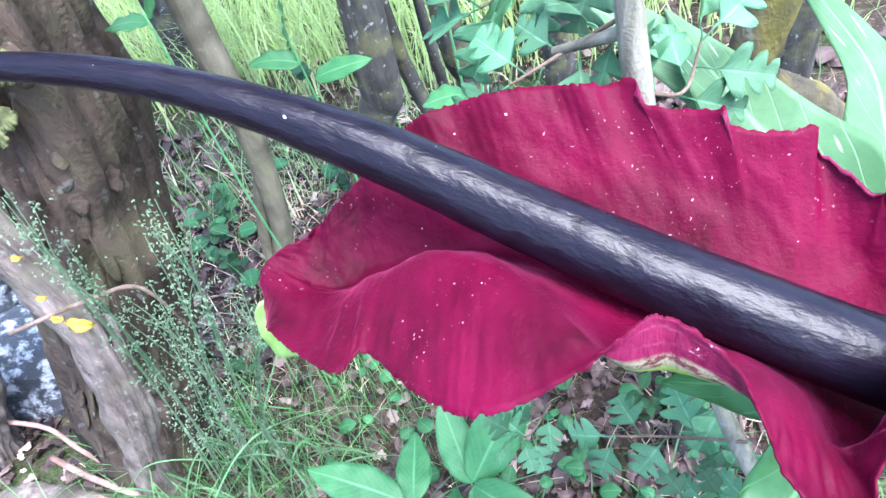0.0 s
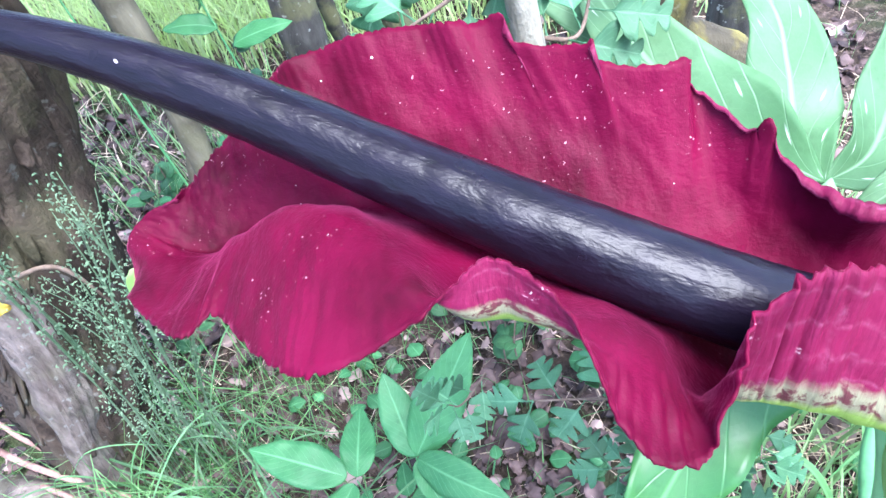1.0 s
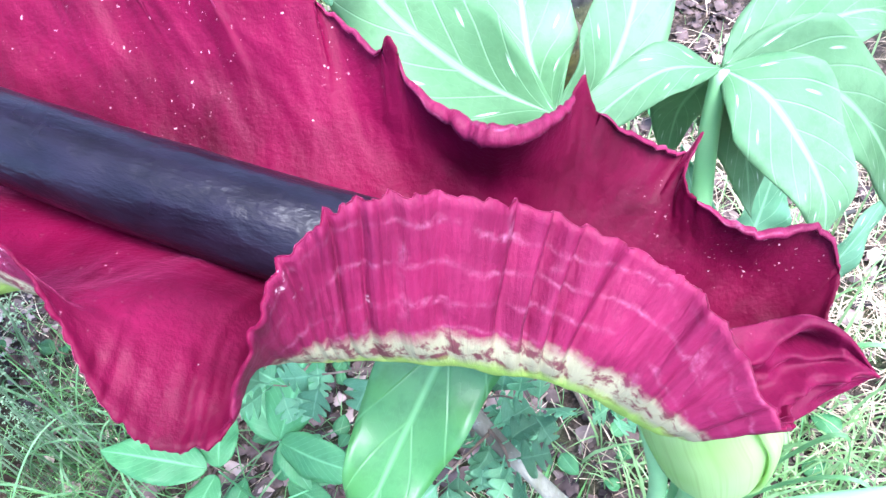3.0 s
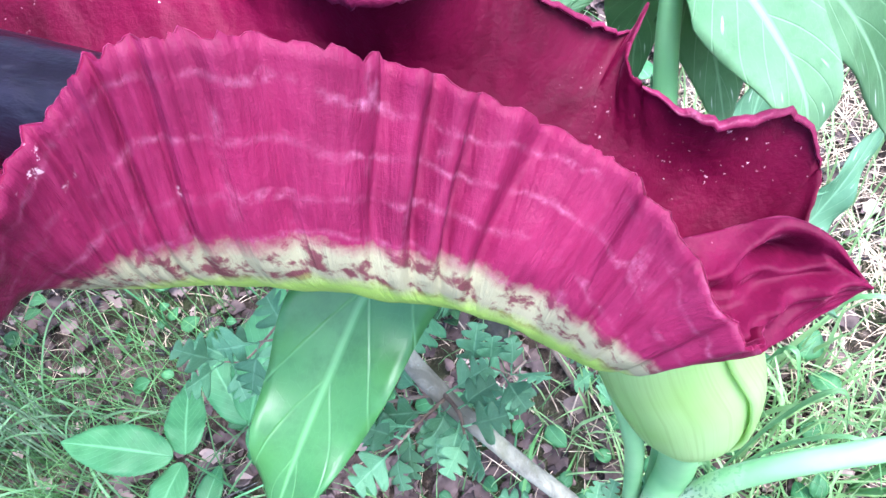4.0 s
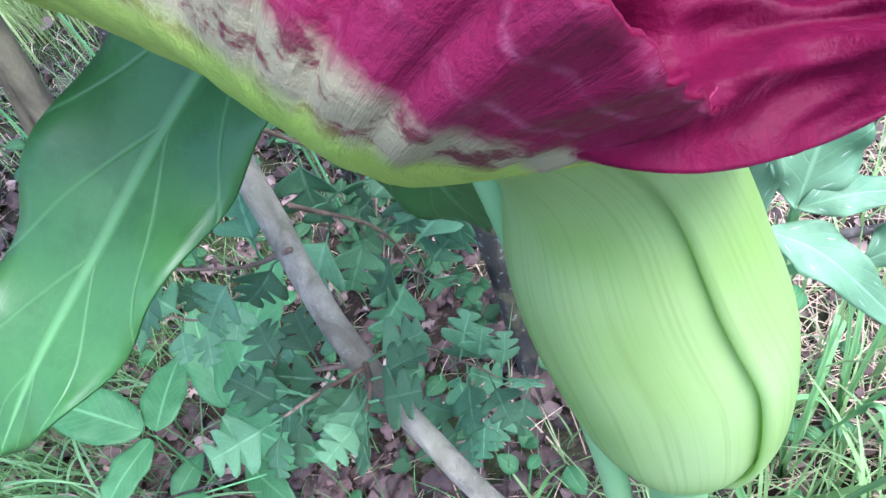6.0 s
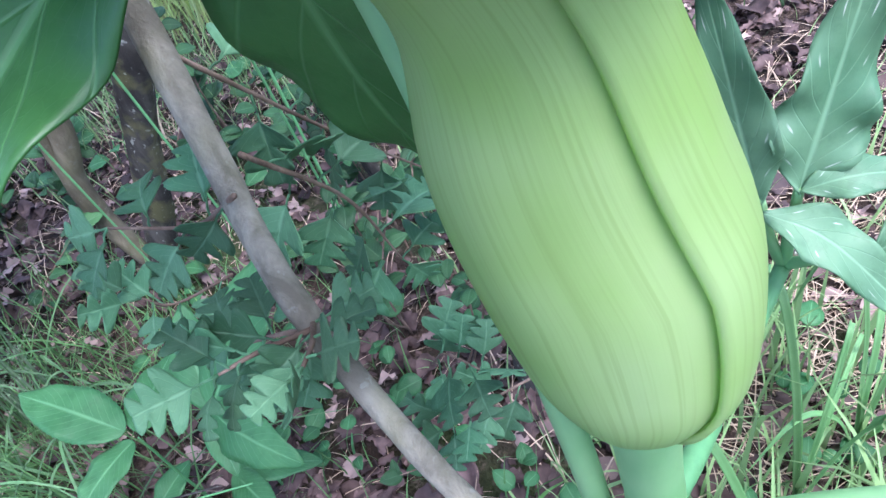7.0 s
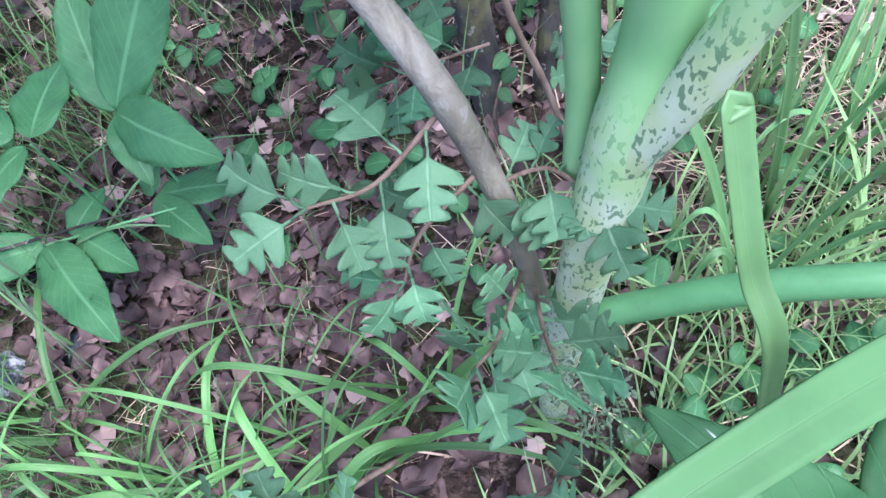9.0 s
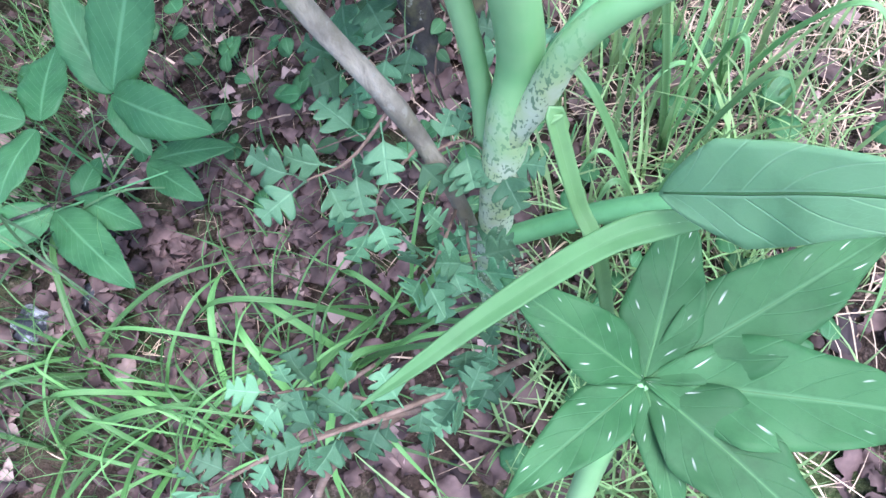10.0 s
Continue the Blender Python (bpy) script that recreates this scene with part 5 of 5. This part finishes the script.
fine = grass_blades(700, patch(-0.50, 0.36, 0.13, 0.12), 0.04, 0.2, 0.0024, 1, 1.1)
fine += grass_blades(300, patch(-0.35, 0.52, 0.12, 0.10), 0.04, 0.13, 0.002, 2, 0.9)
fine += grass_blades(400, patch(-0.2, 0.6, 0.2, 0.15), 0.03, 0.10, 0.002, 3, 0.9)
fine += grass_blades(520, patch(-0.22, 0.06, 0.14, 0.06), 0.03, 0.10, 0.002, 4, 0.9)
fine += grass_blades(260, patch(-0.05, 0.25, 0.14, 0.10), 0.03, 0.10, 0.0022, 16, 0.9)
fine += grass_blades(420, patch(-0.45, 1.2, 0.5, 0.18), 0.05, 0.14, 0.003, 6, 0.9)
bank = grass_blades(700, patch(-0.5, 1.15, 0.3, 0.14), 0.04, 0.16, 0.003, 22, 0.9)
bank += grass_blades(420, patch(0.33, 0.0, 0.08, 0.06), 0.04, 0.13, 0.003, 15, 0.9)
bank += grass_blades(650, patch(0.42, 0.22, 0.1, 0.1), 0.04, 0.15, 0.0035, 14, 0.9)
bank += grass_blades(380, patch(0.62, 0.62, 0.22, 0.24), 0.05, 0.2, 0.0035, 7, 0.8)
bank += grass_blades(80, patch(0.42, 0.36, 0.08, 0.08), 0.12, 0.26, 0.007, 8, 0.5)
tagged(new("bank_grass", join_grids("bank_grass", bank, M_BANK)), "loose pale green grass among dry straw", "grass", kind="stuff")
tagged(new("fine_grass", join_grids("fine_grass", fine, M_GRASS)), "fine green grass growing out of the litter", "grass", kind="stuff")
tall = grass_blades(7000, lambda rnd: (rnd.gauss(-0.75, 0.95), 1.45 + abs(rnd.gauss(0, 0.6)) + rnd.gauss(0, 0.06)), 0.08, 0.34, 0.005, 5, 0.9)
tall += grass_blades(5000, lambda rnd: (rnd.gauss(-0.5, 2.2), 2.1 + abs(rnd.gauss(0, 1.6))), 0.12, 0.4, 0.011, 18, 0.9)
tall += grass_blades(2500, lambda rnd: (1.15 + abs(rnd.gauss(0, 1.4)), rnd.gauss(0.6, 1.3)), 0.10, 0.3, 0.009, 19, 0.9)
tagged(new("tall_grass", join_grids("tall_grass", tall, M_MEADOW_SUNLIT)), "tall yellow-green grass in the clearing behind the trees, coloured brighter for sunlight", "grass", kind="stuff")
straw = grass_blades(3600, patch(0.60, 0.52, 0.22, 0.26), 0.015, 0.06, 0.002, 9, 3.0)
straw += grass_blades(700, patch(-0.28, 0.6, 0.3, 0.3), 0.01, 0.04, 0.0016, 10, 3.5)
straw += grass_blades(170, patch(-0.02, 0.18, 0.14, 0.10), 0.012, 0.04, 0.0014, 12, 4.0)
straw += grass_blades(1100, patch(-0.5, 0.98, 0.22, 0.16), 0.012, 0.045, 0.0024, 21, 3.2)
straw += grass_blades(700, patch(-0.55, 1.5, 0.6, 0.35), 0.02, 0.08, 0.004, 13, 3.0)
tagged(new("dry_straw", join_grids("dry_straw", straw, M_STRAW)), "dry pale straw lying on the soil", "straw", kind="stuff")


def tuft(blades, label="tuft of broad arching green grass blades", material=M_BROAD):
    base = thing("grass_tuft", label, "grass", group="grass tufts")
    for n, (pts, w) in enumerate(blades):
        part("blade", leaf_sheet("blade", pts, w, (0.1, -0.3, 0.95), [material, material], 0.0004, shape=lambda v: np.clip(np.minimum(v * 6 + 0.5, (1 - v) * 3), 0.02, 1), rows=20, cols=5, fold=0.5), base)


def arcing(root, way, length, rise, droop):
    a = np.array((root[0], root[1], height(root[0], root[1]) - 0.005))
    d = unit((way[0], way[1], 0))
    return [a + d * length * f + np.array((0, 0, rise * math.sin(math.pi * min(1.0, f * (1 - 0.5 * droop) + 0.02) * 0.9) - droop * 0.05 * f**3)) for f in (0, 0.3, 0.65, 1)]


rnd = random.Random(77)
for n, (x, y) in enumerate(((-0.02, 0.10), (-0.10, 0.07), (-0.18, 0.06), (0.05, 0.09), (-0.25, 0.12), (-0.06, 0.02), (0.10, 0.14), (-0.14, 0.0), (-0.28, 0.02), (0.02, 0.03))):
    tuft([(arcing((x + rnd.uniform(-0.015, 0.015), y + rnd.uniform(-0.015, 0.015)), (math.cos(a), math.sin(a)), rnd.uniform(0.09, 0.22), rnd.uniform(0.04, 0.13), rnd.uniform(0, 0.5)), rnd.choice((0.002, 0.003, 0.004, 0.0055, 0.008))) for a in [rnd.uniform(0, 6.3) for _ in range(9)]])
for x, y in ((-0.45, 0.33), (-0.36, 0.30), (-0.52, 0.28), (-0.40, 0.22), (-0.30, 0.27), (-0.58, 0.36), (-0.47, 0.42)):
    tuft([(arcing((x + rnd.uniform(-0.03, 0.03), y + rnd.uniform(-0.03, 0.03)), (math.cos(a), math.sin(a)), rnd.uniform(0.10, 0.28), rnd.uniform(0.08, 0.17), rnd.uniform(0, 0.5)), rnd.choice((0.0018, 0.0025, 0.0035))) for a in [rnd.uniform(0, 6.3) for _ in range(11)]], "tuft of long thin pale grass blades", M_LONG)
for x, y in ((0.40, 0.30), (0.47, 0.36), (0.36, 0.22), (0.50, 0.18)):
    tuft([(arcing((x, y), (math.cos(a), math.sin(a)), rnd.uniform(0.06, 0.16), rnd.uniform(0.14, 0.30), rnd.uniform(0, 0.4)), rnd.uniform(0.004, 0.009)) for a in [rnd.uniform(0, 6.3) for _ in range(5)]], "tuft of broad upright grass blades", M_PALE)


# ---- fine weed in front of the old tree ----
def weed(stems, seed):
    rnd = random.Random(seed)
    plant = thing("bedstraw", "airy bedstraw with tiny pale green leaves", "plant", group="bedstraw plants")
    for line in stems:
        stem = part("stem", tube_mesh("stem", line, [0.0009] * (len(line) - 1) + [0.0004], M_WEED, 6, 24), plant)
        pts = curve(line, 40)
        grids = []
        for n in range(34):
            c = pts[rnd.randint(8, 39)]
            d = unit((rnd.gauss(0, 1), rnd.gauss(0, 1), rnd.gauss(0.3, 1)))
            reach = rnd.uniform(0.004, 0.03)
            for k in range(3):
                e = c + d * reach * (k + 1) / 3 + np.array((rnd.gauss(0, 0.003), rnd.gauss(0, 0.003), rnd.gauss(0, 0.003)))
                f = unit((rnd.gauss(0, 1), rnd.gauss(0, 1), rnd.gauss(0, 1)))
                grids.append(blade_grid(arch(e, e + f * rnd.uniform(0.0025, 0.006), 0.001), 0.0019, (0.2, -0.6, 0.7) + f * 0.1, oval, 4, 3))
        tagged(part("leaves", join_grids("leaves", grids, M_WEED), stem), kind="stuff")


rnd = random.Random(5)
for n, (x, y, z, sway) in enumerate(((-0.40, 0.40, 0.60, 0.03), (-0.42, 0.42, 0.52, -0.03), (-0.36, 0.40, 0.66, 0.02), (-0.45, 0.40, 0.62, -0.03), (-0.44, 0.38, 0.72, -0.02), (-0.38, 0.43, 0.50, 0.05), (-0.46, 0.42, 0.45, 0.0))):
    weed([[(x - 0.06 + rnd.uniform(-0.03, 0.03), y - 0.02, 0.05), (x - 0.04, y, z * 0.5), (x + sway * 0.5, y, z * 0.85), (x + sway + rnd.uniform(-0.03, 0.03), y + 0.01, z + rnd.uniform(-0.02, 0.04))] for _ in range(4)], 900 + n)


weed([[(0.225 + 0.012 * k, 0.100 - 0.01 * (k % 3), 0.04), (0.228 + 0.008 * k, 0.095, 0.16), (0.205 + 0.012 * k, 0.092, 0.25), (0.196 + 0.014 * k, 0.088 - 0.004 * k, 0.30 + 0.02 * (k % 2))] for k in range(4)], 950)


# ---- twigs and stones ----
def twig(label, line, r, material, category="twig"):
    base = thing("twig", label, category, group="twigs")
    part("shaft", tube_mesh("shaft", line, [r] * (len(line) - 1) + [r * 0.5], material, 8, 30, rough=0.15, freq=60), base)


twig("pinkish dry twig lying in the grass", [(-0.70, 0.36, 0.16), (-0.62, 0.33, 0.15), (-0.55, 0.30, 0.12), (-0.48, 0.24, 0.09)], 0.004, M_PINK)
twig("pinkish dry twig lying in the grass", [(-0.93, 0.49, 0.17), (-0.85, 0.48, 0.155), (-0.79, 0.45, 0.13), (-0.70, 0.41, 0.12)], 0.004, M_PINK)
twig("pinkish dry twig lying in the grass", [(-0.82, 0.43, 0.15), (-0.75, 0.40, 0.15), (-0.66, 0.37, 0.145), (-0.58, 0.35, 0.12)], 0.005, M_PINK)
twig("thin dry twig hanging before the old trunk", [(-0.60, 0.40, 0.52), (-0.50, 0.42, 0.54), (-0.45, 0.44, 0.53), (-0.44, 0.45, 0.44)], 0.0025, M_TWIG)
twig("dry brown twig among the leaves", [(0.06, -0.06, 0.20), (0.10, -0.03, 0.28), (0.15, -0.01, 0.33), (0.20, 0.02, 0.32)], 0.003, M_TWIG)
twig("thin reddish upright stick", [(0.25, 0.33, 0.04), (0.215, 0.36, 0.18), (0.19, 0.37, 0.26), (0.17, 0.38, 0.4)], 0.0028, M_TWIG)
twig("thin dark twig under the ash leaflets", [(-0.42, 0.235, 0.11), (-0.34, 0.252, 0.136), (-0.25, 0.274, 0.142), (-0.16, 0.296, 0.142)], 0.0016, M_BARK_DARK)
twig("dry stick on the litter", [(0.10, 0.10, 0.06), (0.05, 0.06, 0.09), (0.0, 0.02, 0.07)], 0.0022, M_TWIG)
twig("dry stick on the litter", [(0.35, 0.62, 0.07), (0.5, 0.58, 0.08), (0.7, 0.6, 0.07)], 0.007, M_BARK_DARK)


def stone(at, size, seed):
    bm = bmesh.new()
    bmesh.ops.create_icosphere(bm, subdivisions=3, radius=1.0)
    for v in bm.verts:
        k = 1 + 0.35 * noise.noise(v.co * 1.3 + Vector((seed, 0, 0))) + 0.12 * noise.noise(v.co * 4 + Vector((seed, 3, 0)))
        v.co = Vector((v.co.x * size[0] * k, v.co.y * size[1] * k, v.co.z * size[2] * k))
    me = bpy.data.meshes.new("stone")
    bm.to_mesh(me)
    bm.free()
    me.materials.append(M_STONE)
    ob = new("stone", me)
    ob.location = (at[0], at[1], height(at[0], at[1]) + size[2] * 0.4)
    ob.rotation_euler = (0.2, 0.1, seed)
    tagged(ob, "dark glossy stone behind the old tree with sky glints painted white", "stone", "stones")


for n, (at, size) in enumerate((((-0.95, 0.62), (0.12, 0.1, 0.09)), ((-1.12, 0.72), (0.12, 0.1, 0.12)), ((-0.86, 0.78), (0.09, 0.08, 0.06)), ((-0.84, 0.30), (0.07, 0.05, 0.04)), ((-1.02, 0.42), (0.08, 0.07, 0.05)), ((-0.33, 0.17), (0.025, 0.02, 0.01)), ((-0.27, 0.20), (0.02, 0.015, 0.008)))):
    stone(at, size, n * 1.7)


# ---- leaf litter ----
def litter_grid(rnd, x, y, size, lift):
    a = rnd.uniform(0, 6.3)
    d = np.array((math.cos(a), math.sin(a), rnd.gauss(0, 0.25)))
    c = np.array((x, y, height(x, y) + lift))
    up = unit((rnd.gauss(0, 0.35), rnd.gauss(0, 0.35), 1))
    return blade_grid(arch(c - d * size / 2, c + d * size / 2, size * rnd.uniform(-0.12, 0.2), up), size * rnd.uniform(0.5, 0.9), up, oval, 8, 5, fold=rnd.uniform(-0.9, 1.0), wave=rnd.uniform(0.05, 0.2), waves=rnd.uniform(1, 3), lobes=rnd.choice((0, 2, 3, 4)), depth=0.5, twist=rnd.uniform(-0.8, 0.8), seed=rnd.randint(0, 9999))


rnd = random.Random(11)
bed = []
for n in range(5600):
    x, y = rnd.uniform(-1.0, 0.75), rnd.uniform(-0.15, 1.25)
    bed.append(litter_grid(rnd, x, y, rnd.choice((0.014, 0.022, 0.03, 0.038)) * rnd.uniform(0.8, 1.2), rnd.uniform(0.001, 0.016)))
for n in range(3000):
    x, y = rnd.gauss(-0.8, 1.6), rnd.gauss(-0.9, 0.9)
    if not (-1.1 < x < 0.85 and y > -0.2):
        bed.append(litter_grid(rnd, x, y, rnd.uniform(0.04, 0.10), rnd.uniform(0.001, 0.02)))
for n in range(700):
    x, y = rnd.uniform(-1.9, 1.0), rnd.uniform(1.1, 2.4)
    bed.append(litter_grid(rnd, x, y, rnd.uniform(0.03, 0.07), rnd.uniform(0.001, 0.02)))
litter = tagged(new("leaf_litter", join_grids("leaf_litter", bed, M_LITTER)), "brown and pinkish dead leaves covering the soil", "leaf litter", kind="stuff")
shapes = []
for n in range(14):
    P = litter_grid(rnd, 0, 0, rnd.uniform(0.026, 0.046), 0) - np.array((0, 0, height(0, 0)))
    shapes.append(sheet("dead_leaf", P, [M_LITTER, M_LITTER], 0.0004))
for n in range(260):
    x, y = rnd.gauss(-0.08, 0.13), rnd.gauss(0.20, 0.10)
    ob = part("dead_leaf", shapes[n % len(shapes)], litter)
    ob.matrix_basis = pose(x, y, height(x, y) + rnd.uniform(0.008, 0.02), rnd.gauss(0, 14), rnd.gauss(0, 14), rnd.uniform(0, 360))
